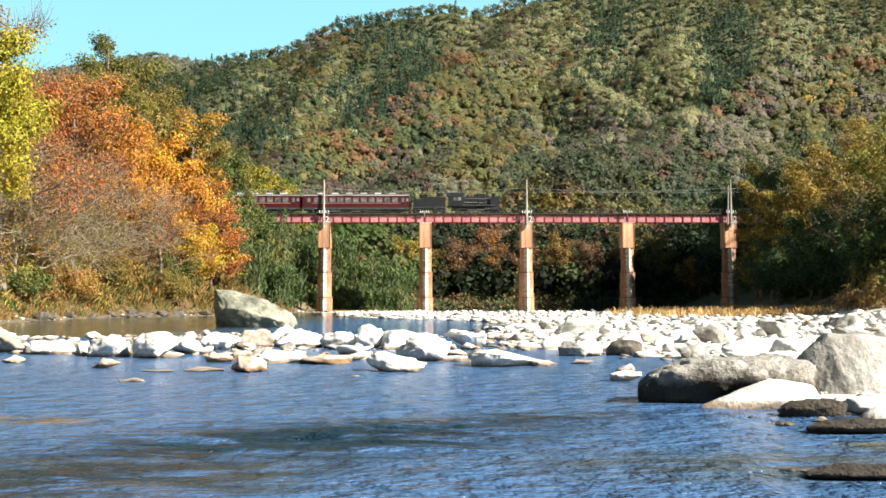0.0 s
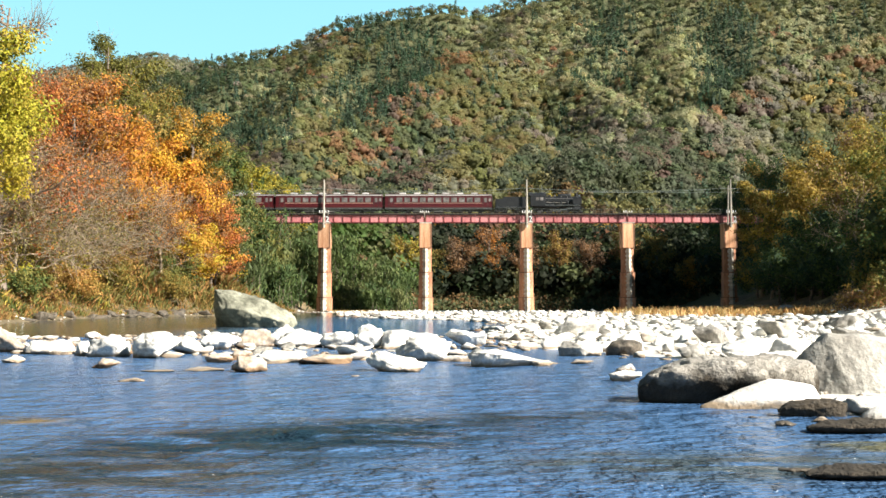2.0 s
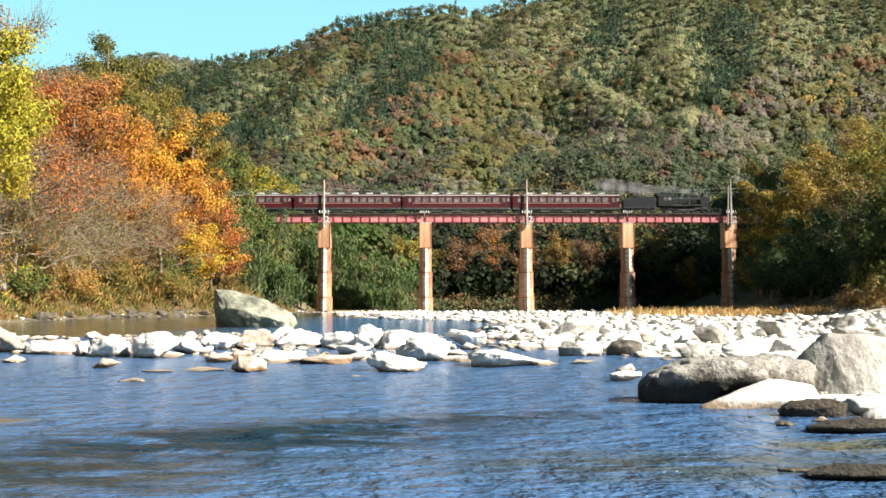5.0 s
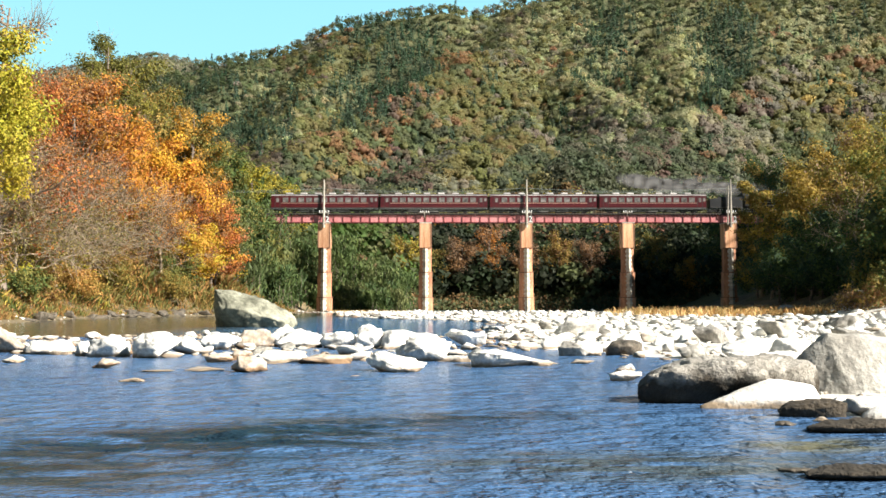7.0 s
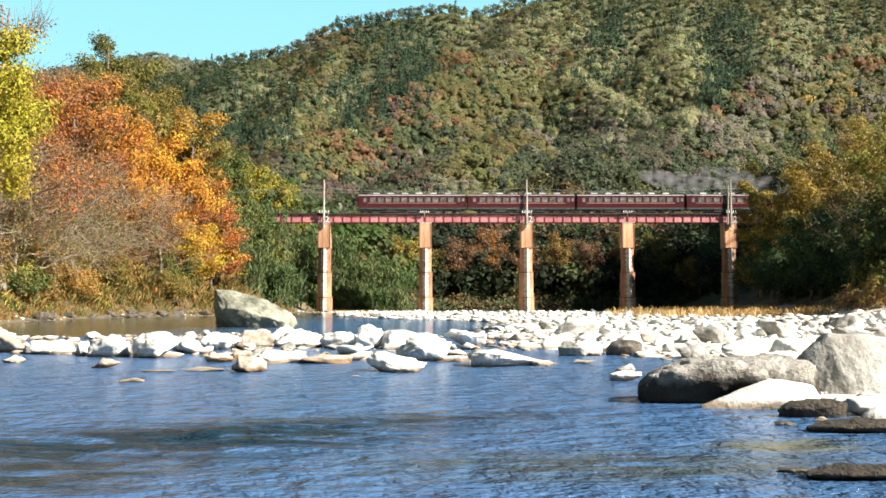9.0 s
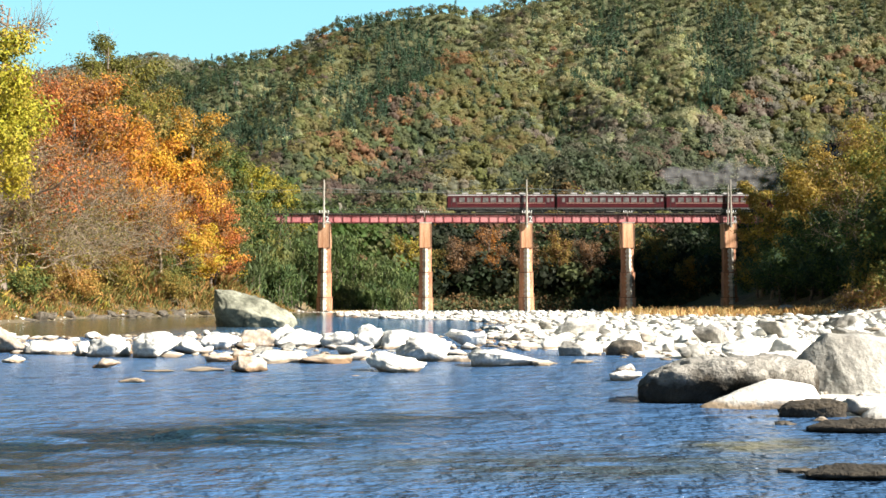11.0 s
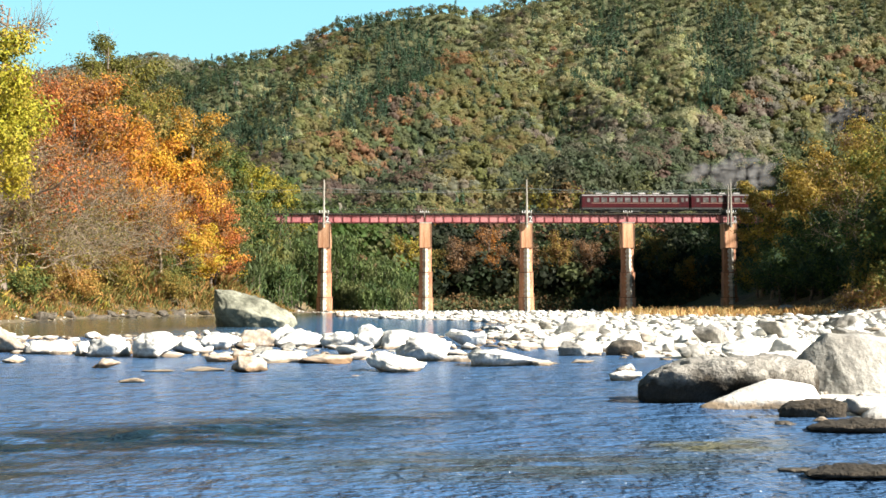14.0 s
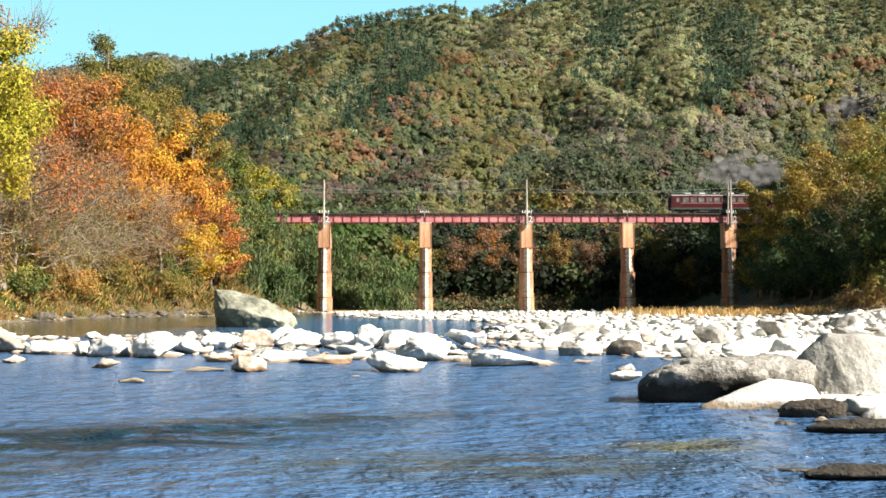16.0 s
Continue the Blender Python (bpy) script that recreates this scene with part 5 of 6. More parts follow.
def bar_grass():
    """Dry straw-coloured grass along the top of the gravel bar."""
    r = np.random.default_rng(51)
    n = 26000
    y = r.uniform(100, 168, n)
    x = right_bank(y) - 1.0 - np.abs(r.normal(size=n)) * 9 - r.uniform(0, 4, n)
    ok = (soft_noise(x, y, 5.0, 1.0) > -0.2) & (x > 0.17 * y)
    x, y = x[ok], y[ok]
    n = len(x)
    p = np.stack([x, y, land(x, y) - 0.05], -1)
    v, f = blades(p, r.uniform(0.25, 0.85, n) * np.clip(1 + soft_noise(x, y, 2.5, 3.0) * 0.7, 0.3, 1.6), r, 0.4, 0.05)
    pal = np.array([(0.50, 0.34, 0.14), (0.58, 0.43, 0.19), (0.38, 0.24, 0.09), (0.42, 0.22, 0.09)])
    ob = new("bar_grass", mesh_of("bar_grass", v, f, GRASS, tint=np.repeat(pal[r.integers(0, 4, n)], 4, axis=0)))
    tagged(ob, "straw-coloured dry grass edging the gravel bar", "grass", kind="stuff")
    n = 2200
    y = r.uniform(184, 204, n)
    x = r.uniform(-27, -6, n) + 2 * np.sin(y)
    p = np.stack([x, y, np.maximum(land(x, y), -0.1)], -1)
    v, f = blades(p, r.uniform(0.12, 0.4, n), r, 0.5, 0.06)
    ob = new("far_grass", mesh_of("far_grass", v, f, GRASS, tint=np.repeat(pal[r.integers(0, 3, n)], 4, axis=0)))
    tagged(ob, "straw-coloured dry grass below the green grove", "grass", kind="stuff")


bar_grass()


def far_shore_scrub():
    """Dark bushes where the far shore meets the water."""
    r = np.random.default_rng(61)
    n = 24000
    y = r.uniform(203, 250, n)
    x = r.uniform(-14, 74, n)
    z = land(x, y)
    ok = (z > -0.2) & ((y > 224) | (x < left_shore(y) + 2))
    x, y, z = x[ok], y[ok], z[ok]
    n = len(x)
    tall = np.clip(1.8 + 1.6 * soft_noise(x, y, 3.0, 2.0), 0.4, 3.6)
    p = np.stack([x, y, z + tall * r.uniform(0, 1, n)], -1)
    v, f = leaf_quads(p, unit(r.normal(size=(n, 3)) * 0.7 + np.array([0.2, -0.6, 0.5])), r.uniform(0.25, 0.55, n), r, 0.7)
    pal = np.array([(0.05, 0.065, 0.025), (0.075, 0.08, 0.03), (0.14, 0.085, 0.035), (0.035, 0.05, 0.02)])
    k = np.clip(((soft_noise(x, y, 6.0, 6.0) + 1) * 1.8 + r.normal(size=n) * 0.7).astype(int), 0, 3)
    ob = new("shore_scrub", mesh_of("shore_scrub", v, f, GRASS, tint=np.repeat(pal[k], 4, axis=0)))
    tagged(ob, "dark green and brown scrub along the far shore", "scrub", kind="stuff")


far_shore_scrub()


# ---- the railway bridge ----
RAIL_Z = 19.25
PIERS = (-23.1, -3.4, 16.25, 36.0, 55.85)


def pier(x):
    ob = tagged(empty("bridge_pier", x, BRIDGE_Y, 0), "tall orange brick bridge pier with pale stone quoins and pointed cutwater", "bridge pier", "piers of the railway bridge")

    def prism(w, half, nose, z0, z1, bevel=0.0):
        bm = bmesh.new()
        ring = [(-w / 2, -half), (0, -half - nose), (w / 2, -half), (w / 2, half), (0, half + nose), (-w / 2, half)]
        lo = [bm.verts.new((a, b, z0)) for a, b in ring]
        hi = [bm.verts.new((a, b, z1)) for a, b in ring]
        bm.faces.new(lo[::-1])
        bm.faces.new(hi)
        for i in range(6):
            bm.faces.new((lo[i], lo[(i + 1) % 6], hi[(i + 1) % 6], hi[i]))
        return bm
    stages = ((2.9, 0.95, 1.4, -1.5, 2.9, "footing"), (2.6, 0.85, 1.25, 2.9, 7.75, "lower_shaft"), (2.3, 0.75, 1.12, 7.75, 12.45, "upper_shaft"))
    for w, half, nose, z0, z1, name in stages:
        part(name, prism(w, half, nose, z0, z1), BRICK, ob, "orange brickwork with stained joints")
        # stone blocks up the cutwater edge, long and short by turns
        z, k = max(z0, -0.6), 0
        while z < z1 - 0.1:
            top = min(z + 0.42, z1 - 0.02)
            ln = 0.86 if k % 2 else 0.66
            bm = bmesh.new()
            dx, dy = w / 2, nose
            norm = math.hypot(dx, dy)
            ux, uy = dx / norm, dy / norm
            tip = (0, -half - nose - 0.05)
            ring = [(-ux * ln, tip[1] + uy * ln), tip, (ux * ln, tip[1] + uy * ln), (0, tip[1] + 0.9)]
            lo = [bm.verts.new((a, b, z + 0.012)) for a, b in ring]
            hi = [bm.verts.new((a, b, top)) for a, b in ring]
            bm.faces.new(lo[::-1])
            bm.faces.new(hi)
            for i in range(4):
                bm.faces.new((lo[i], lo[(i + 1) % 4], hi[(i + 1) % 4], hi[i]))
            part("quoin", bm, QUOIN, ob)
            z, k = z + 0.42, k + 1
        part("ledge", prism(w + 0.14, half + 0.05, nose + 0.05, z1 - 0.16, z1 + 0.02), BRICKDARK, ob, "weathered string course")
    part("cap_block", boxed(-1.16, 1.16, -1.55, 1.55, 12.47, 17.2, bevel=0.05), PIERHEAD, ob, "streaked orange pier head")
    for dx in (-1.10, 1.10):
        part("corner_strip", boxed(dx - 0.10, dx + 0.10, -1.61, -1.35, 12.47, 17.2, bevel=0.02), BRICKDARK, ob)
    part("bearing_stone", boxed(-1.2, 1.2, -1.6, 1.6, 17.2, 17.42, bevel=0.03), QUOIN, ob)
    return ob


for px in PIERS:
    pier(px)


def girder_span(x0, x1):
    ob = tagged(empty("girder_span", (x0 + x1) / 2, BRIDGE_Y, 17.42), "faded red steel plate girder span with riveted stiffeners", "bridge girder", "girder spans of the bridge")
    L = (x1 - x0) / 2
    for side in (-1.05, 1.05):
        part("web", boxed(-L, L, side - 0.015, side + 0.015, 0.06, 1.36), GIRDER, ob)
        for z in (0.0, 1.36):
            part("flange", boxed(-L, L, side - 0.19, side + 0.19, z, z + 0.06, bevel=0.01), GIRDERDARK, ob)
        n = 11
        for i in range(n + 1):
            x = -L + 0.04 + (2 * L - 0.08) * i / n
            part("stiffener", boxed(x - 0.045, x + 0.045, side - 0.16 if side < 0 else side, side if side < 0 else side + 0.16, 0.06, 1.36), GIRDERDARK, ob)
    for i in range(6):
        x = -L + 0.6 + (2 * L - 1.2) * i / 5
        part("cross_frame", boxed(x - 0.05, x + 0.05, -1.03, 1.03, 0.15, 1.25), GIRDERDARK, ob)
    return ob


EDGES = [-46.0] + list(PIERS) + [72.0]
for a, b in zip(EDGES, EDGES[1:]):
    girder_span(a + 0.06, b - 0.06)


def build_track():
    track = tagged(empty("railway_track", 0, BRIDGE_Y, RAIL_Z - 0.15), "dark timber sleepers with two steel rails across the bridge deck", "railway track")
    me_bm = boxed(-0.11, 0.11, -1.45, 1.45, -0.26, -0.02, bevel=0.01)
    first = part("sleeper", me_bm, SLEEPER, track)
    x = -46.0
    first.location = (x, 0, 0)
    while x < 75:
        x += 0.62
        s = new("sleeper", first.data)
        s.parent = track
        s.location = (x, 0, 0)
    for y in (-0.534, 0.534):
        bm = bmesh.new()
        box(bm, -160, 130, y - 0.06, y + 0.06, 0.0, 0.02)
        box(bm, -160, 130, y - 0.01, y + 0.01, 0.02, 0.11)
        box(bm, -160, 130, y - 0.035, y + 0.035, 0.11, 0.15)
        part("rail", bm, RAIL, track)
    part("guard_timber", boxed(-46, 75, -1.42, -1.24, -0.02, 0.13), SLEEPER, track)
    part("stringer", boxed(-46, 75, -1.2, -1.1, -0.28, 0.0), SLEEPER, track)
    part("walkway", boxed(-46, 75, 1.5, 2.2, -0.1, -0.04), SLEEPER, track)
    # a side cable on short posts
    x = -45.0
    while x < 72:
        part("cable_post", rodded((x, -1.5, -0.1), (x, -1.5, 0.95), 0.025, sides=5), UNDERGREY, track)
        x += 4.95
    part("side_cable", rodded((-60, -1.5, 0.9), (80, -1.5, 0.9), 0.02, sides=5), WIRE, track)
    part("side_cable", rodded((-60, -1.5, 0.45), (80, -1.5, 0.45), 0.015, sides=5), WIRE, track)


build_track()


def embankment():
    bm = bmesh.new()
    for x0, x1 in ((-175, -45.5), (71.5, 150)):
        box(bm, x0, x1, BRIDGE_Y - 3.2, BRIDGE_Y + 3.2, 0.0, RAIL_Z - 0.18, bevel=0.3)
    me = bpy.data.meshes.new("embankment")
    bm.to_mesh(me)
    bm.free()
    me.materials.append(EARTH)
    tagged(new("embankment", me), "earth railway embankment at both ends of the bridge", "embankment", kind="structure")


embankment()


def mast(x, double=False):
    y = BRIDGE_Y - 1.95
    ob = tagged(empty("catenary_mast", x, y, 16.4), "tall pale concrete catenary mast with insulator brackets", "mast", "catenary masts on the bridge")
    part("pole", rodded((0, 0, 0), (0, 0, 9.3), 0.24, 0.13, sides=10), POLE, ob)
    if double:
        part("pole", rodded((-0.62, 0.1, 0.4), (-0.42, 0.1, 8.2), 0.17, 0.12, sides=8), POLE, ob)
        part("brace", boxed(-0.6, 0.1, -0.04, 0.04, 7.4, 7.55), POLE, ob)
    part("cantilever_arm", rodded((0, 0.1, 7.7), (0, 2.6, 7.9), 0.04, sides=6), UNDERGREY, ob)
    part("cantilever_strut", rodded((0, 0.1, 6.6), (0, 2.4, 7.8), 0.03, sides=6), UNDERGREY, ob)
    part("bracket", boxed(-0.95, 0.95, -0.12, 0.02, 2.75, 2.88, bevel=0.02), POLE, ob)
    for dx in (-0.85, -0.35, 0.4, 0.88):
        part("insulator", rodded((dx, -0.05, 2.88), (dx, -0.05, 3.32), 0.11, 0.07, sides=8), PORCELAIN, ob, "white porcelain insulator")
    part("foot_bracket", boxed(-0.3, 0.3, -0.2, 1.0, 0.55, 0.75), UNDERGREY, ob)
    part("anchor_rod", rodded((0.9, -0.05, 2.7), (0.35, 0.1, 1.0), 0.05, sides=6), POLE, ob)
    part("board", boxed(0.40, 1.0, -0.3, -0.26, 0.95, 2.25, bevel=0.02), UNDER, ob, "small dark board with a white numeral")
    numeral = bpy.data.curves.new("numeral", "FONT")
    numeral.body, numeral.size, numeral.extrude, numeral.align_x = "2", 1.55, 0.008, "CENTER"
    numeral.materials.append(PORCELAIN)
    mark = new("numeral", numeral)
    mark.parent = ob
    mark.matrix_basis = pose(0.7, -0.312, 1.05, 90, 0, 0)
    tagged(mark, "white painted numeral")
    return ob


for i in (0, 2, 4):
    mast(PIERS[i], i == 4)


def side_bracket(x):
    ob = tagged(empty("insulator_bracket", x, BRIDGE_Y - 1.9, RAIL_Z - 0.75), "small pale bracket with white insulators on the bridge deck", "bracket", "insulator brackets")
    part("post", rodded((0, 0, 0), (0, 0, 1.1), 0.06, sides=6), POLE, ob)
    part("arm", boxed(-0.85, 0.85, -0.05, 0.05, 0.75, 0.86, bevel=0.01), POLE, ob)
    for dx in (-0.75, -0.3, 0.35, 0.78):
        part("insulator", rodded((dx, 0, 0.86), (dx, 0, 1.15), 0.09, 0.06, sides=8), PORCELAIN, ob, "white porcelain insulator")


for i in (1, 3):
    side_bracket(PIERS[i] - 0.2)


def wires():
    ob = tagged(empty("overhead_wires", 0, BRIDGE_Y, 0), "thin overhead line wires strung between the masts", "overhead wire")
    tops = [PIERS[0] - 39.6, PIERS[0], PIERS[2], PIERS[4], PIERS[4] + 39.6]
    for y, z, sag, r, name in ((0.2, 24.3, 0.75, 0.022, "messenger_wire"), (0.2, 23.5, 0.05, 0.02, "contact_wire"), (-2.3, 24.0, 0.5, 0.018, "feeder_wire")):
        pts = []
        for a, b in zip(tops, tops[1:]):
            for t in np.linspace(0, 1, 9)[:-1]:
                pts.append((a + (b - a) * t, y, z - sag * 4 * t * (1 - t)))
        v, f = tubes([(np.array(pts), np.full(len(pts), r))], 4)
        part_mesh(name, mesh_of(name, v, f, WIRE), ob)
    for a, b in zip(tops, tops[1:]):
        for t in np.linspace(0.1, 0.9, 7):
            x = a + (b - a) * t
            part("dropper", rodded((x, 0.2, 23.5), (x, 0.2, 24.3 - 0.75 * 4 * t * (1 - t)), 0.01, sides=4), WIRE, ob)


wires()

# ---- the train ----
def wheelset(parent, x, radius, y=0.55, name="wheel"):
    for side in (-y, y):
        bm = rodded((x, side - 0.065, radius), (x, side + 0.065, radius), radius, sides=20)
        rod(bm, (x, side - 0.1, radius), (x, side + 0.1, radius), radius * 0.25, sides=10)
        part(name, bm, UNDER, parent)


def coach():
    ob = tagged(empty("passenger_coach", 0, BRIDGE_Y, RAIL_Z), "maroon passenger coach with cream stripe and pale roof units", "railway coach", "coaches of the train")
    H = 10.4
    # body side walls with a rounded roof edge
    prof = [(-1.43, 1.05), (-1.45, 1.3), (-1.45, 3.25), (-1.36, 3.42), (1.36, 3.42), (1.45, 3.25), (1.45, 1.3), (1.43, 1.05)]
    bm = bmesh.new()
    ends = [[bm.verts.new((x, a, b)) for a, b in prof] for x in (-H, H)]
    for i in range(len(prof)):
        j = (i + 1) % len(prof)
        bm.faces.new((ends[0][i], ends[0][j], ends[1][j], ends[1][i]))
    bm.faces.new(ends[0][::-1])
    bm.faces.new(ends[1])
    body = part("body", bm, COACHRED, ob)
    roof = bmesh.new()
    rp = [(-1.47, 3.40), (-1.42, 3.52), (-1.1, 3.68), (-0.6, 3.78), (0, 3.81), (0.6, 3.78), (1.1, 3.68), (1.42, 3.52), (1.47, 3.40)]
    ends = [[roof.verts.new((x, a, b)) for a, b in rp] for x in (-H + 0.02, H - 0.02)]
    for i in range(len(rp)):
        j = (i + 1) % len(rp)
        roof.faces.new((ends[0][i], ends[0][j], ends[1][j], ends[1][i]))
    roof.faces.new(ends[0][::-1])
    roof.faces.new(ends[1])
    roof = part("roof", roof, COACHROOF, ob, "pale grey arched roof")
    for i in range(6):
        x = -7.0 + i * 2.8
        part("roof_unit", boxed(x - 0.62, x + 0.62, -0.75, 0.75, 3.70, 4.02, bevel=0.08), PALEGREY, ob, "pale boxed air-conditioner")
    for side in (-1, 1):
        y = 1.452 * side
        for i in range(11):
            x = -7.6 + i * 1.52
            w = part("window", boxed(x - 0.56, x + 0.56, y - 0.02, y + 0.02, 2.08, 3.0, bevel=0.015), UNDERGREY, ob, "window with metal frame")
            part("pane", boxed(x - 0.5, x + 0.5, y - 0.032, y + 0.032, 2.14, 2.94), GLASS, w)
        for x in (-9.15, 9.15):
            d = part("door", boxed(x - 0.45, x + 0.45, y - 0.012, y + 0.012, 1.15, 3.1, bevel=0.01), COACHRED, ob)
            part("pane", boxed(x - 0.26, x + 0.26, y - 0.022, y + 0.022, 2.1, 2.95), GLASS, d)
            part("door_edge", boxed(x + 0.46, x + 0.52, y - 0.016, y + 0.016, 1.1, 3.1), UNDER, ob)
            part("door_edge", boxed(x - 0.52, x - 0.46, y - 0.016, y + 0.016, 1.1, 3.1), UNDER, ob)
        x = 10.0
        part("pane", boxed(x - 0.22, x + 0.22, y - 0.02, y + 0.02, 2.25, 2.9), GLASS, ob)
        part("stripe", boxed(-8.55, 8.55, y - 0.01, y + 0.01, 1.86, 1.96), CREAM, ob, "cream waist stripe")
        part("gutter", boxed(-H, H, y - 0.03, y + 0.03, 3.36, 3.46), PALEGREY, ob, "pale roof gutter")
        part("sole_bar", boxed(-H, H, y - 0.03 - 0.05 * side, y + 0.01 - 0.05 * side, 0.72, 1.06), UNDER, ob)
    for x in (-7.2, 7.2):
        bogie = part("bogie", boxed(x - 1.75, x + 1.75, -0.98, -0.82, 0.42, 0.66, bevel=0.04), UNDER, ob)
        part("side_frame", boxed(x - 1.75, x + 1.75, 0.82, 0.98, 0.42, 0.66, bevel=0.04), UNDER, bogie)
        part("bolster", boxed(x - 0.4, x + 0.4, -1.0, 1.0, 0.5, 0.95, bevel=0.04), UNDER, bogie)
        for dx in (-1.05, 1.05):
            wheelset(bogie, x + dx, 0.43)
    for a, b, z, mat in ((-4.9, -3.2, 0.38, UNDERGREY), (-2.9, -1.2, 0.45, UNDER), (-0.8, 0.9, 0.32, UNDERGREY), (1.3, 2.2, 0.5, UNDERGREY), (2.6, 4.7, 0.4, UNDER)):
        part("underfloor_box", boxed(a - 0.1, b + 0.1, -1.25, 1.25, z - 0.12, 0.95, bevel=0.04), mat, ob)
    part("centre_sill", boxed(-9.2, 9.2, -0.9, 0.9, 0.5, 0.98), UNDER, ob)
    for x in (-10.45, 10.45):
        part("gangway", boxed(x - 0.16, x + 0.16, -0.55, 0.55, 1.05, 3.3, bevel=0.05), UNDER, ob, "black gangway bellows")
        part("coupler", boxed(x - 0.25, x + 0.25, -0.15, 0.15, 0.75, 1.0, bevel=0.03), UNDER, ob)
    return ob


COACH = coach()
COACHES = [COACH] + [copy_thing(COACH, pose(0, BRIDGE_Y, RAIL_Z)) for _ in range(3)]


def locomotive():
    ob = tagged(empty("steam_locomotive", 0, BRIDGE_Y, RAIL_Z), "black steam locomotive with tall boiler and spoked wheels", "locomotive")
    # origin under the middle; the front faces +x
    part("boiler", rodded((-1.7, 0, 2.48), (3.9, 0, 2.48), 0.90, 0.84, 28), LOCO, ob)
    part("smokebox", rodded((3.9, 0, 2.48), (5.25, 0, 2.48), 0.87, 0.87, 28), LOCO, ob)
    part("smokebox_door", rodded((5.25, 0, 2.48), (5.4, 0, 2.48), 0.76, 0.45, 24), LOCO, ob)
    for x in (-1.4, -0.2, 1.0, 2.2, 3.4):
        part("boiler_band", rodded((x - 0.04, 0, 2.48), (x + 0.04, 0, 2.48), 0.915, 0.915, 28), LOCO, ob)
    part("chimney", rodded((4.55, 0, 3.2), (4.55, 0, 4.0), 0.28, 0.34, 18), LOCO, ob)
    part("dome", boxed(1.0, 3.5, -0.46, 0.46, 3.1, 3.9, bevel=0.24), LOCO, ob)
    part("safety_valve", rodded((0.4, 0, 3.2), (0.4, 0, 3.75), 0.1, sides=8), STEEL, ob)
    part("generator", boxed(-0.9, -0.4, -0.3, 0.3, 3.25, 3.65, bevel=0.08), LOCO, ob)
    part("headlamp", rodded((5.0, 0, 3.5), (5.35, 0, 3.5), 0.2, 0.22, 14), STEEL, ob, "round headlamp")
    cab = part("cab", boxed(-4.5, -1.65, -1.36, 1.36, 1.35, 3.45, bevel=0.05), LOCO, ob)
    roof = rodded((-4.8, 0, 2.55), (-1.5, 0, 2.55), 1.55, sides=28)
    bmesh.ops.bisect_plane(roof, geom=roof.verts[:] + roof.edges[:] + roof.faces[:], plane_co=(0, 0, 3.42), plane_no=(0, 0, -1), clear_outer=True)
    part("cab_roof", roof, LOCO, cab)
    for side in (-1, 1):
        y = 1.37 * side
        for x in (-3.15, -2.3):
            part("cab_window", boxed(x - 0.3, x + 0.3, y - 0.015, y + 0.015, 2.45, 3.1), GLASS, cab)
        part("running_board", boxed(-1.7, 5.3, 0.85 * side - 0.42, 0.85 * side + 0.42, 1.52, 1.6, bevel=0.01), LOCO, ob)
        part("board_edge", boxed(-1.7, 5.3, 1.28 * side - 0.01, 1.28 * side + 0.01, 1.5, 1.6), STEEL, ob, "pale running board edge")
        part("smoke_deflector", boxed(3.75, 5.45, 1.2 * side - 0.02, 1.2 * side + 0.02, 1.75, 3.1, bevel=0.01), LOCO, ob)
        part("cylinder", rodded((4.0, 1.05 * side, 0.85), (5.1, 1.05 * side, 0.85), 0.36, sides=18), LOCO, ob)
        part("valve_chest", rodded((3.9, 1.0 * side, 1.32), (5.2, 1.0 * side, 1.32), 0.2, sides=14), LOCO, ob)
        part("crosshead_guide", boxed(2.6, 4.0, 1.05 * side - 0.05, 1.05 * side + 0.05, 0.95, 1.02), STEEL, ob)
        part("main_rod", rodded((0.95, 1.0 * side, 0.62), (3.6, 1.0 * side, 0.86), 0.055, sides=6), STEEL, ob, "bright steel rod")
        part("coupling_rod", boxed(-0.65, 2.6, 0.92 * side - 0.03, 0.92 * side + 0.03, 0.56, 0.68), STEEL, ob, "bright steel rod")
        part("air_tank", rodded((-1.2, 1.0 * side, 1.3), (1.0, 1.0 * side, 1.3), 0.17, sides=12), LOCO, ob)
        part("steam_pipe", rodded((4.4, 0.7 * side, 2.4), (4.55, 1.0 * side, 1.4), 0.1, sides=8), LOCO, ob)
        part("handrail", rodded((-1.4, 0.94 * side, 2.85), (3.9, 0.94 * side, 2.85), 0.03, sides=5), STEEL, ob)
        part("injector_pipe", rodded((-1.4, 0.94 * side, 2.15), (2.6, 0.94 * side, 2.0), 0.05, sides=5), STEEL, ob)
        part("feed_pump", rodded((1.5, 1.05 * side, 1.62), (1.5, 1.05 * side, 2.3), 0.17, sides=12), LOCO, ob)
        part("sand_pipe", rodded((1.6, 0.55 * side, 3.4), (1.3, 0.98 * side, 1.7), 0.035, sides=5), STEEL, ob)
        part("sand_pipe", rodded((2.8, 0.55 * side, 3.4), (2.9, 0.98 * side, 1.7), 0.035, sides=5), STEEL, ob)
    part("whistle", rodded((-1.1, 0.2, 3.3), (-1.1, 0.2, 3.8), 0.05, sides=6), STEEL, ob)
    part("main_frame", boxed(-3.9, 5.5, -0.45, 0.45, 0.55, 1.4, bevel=0.03), UNDER, ob)
    part("front_beam", boxed(5.45, 5.65, -1.3, 1.3, 0.85, 1.25, bevel=0.03), LOCO, ob)
    part("cowcatcher", boxed(5.3, 5.7, -1.1, 1.1, 0.2, 0.5, bevel=0.05), LOCO, ob)
    part("firebox", boxed(-1.9, 0.2, -0.85, 0.85, 1.2, 3.1, bevel=0.25), LOCO, ob)
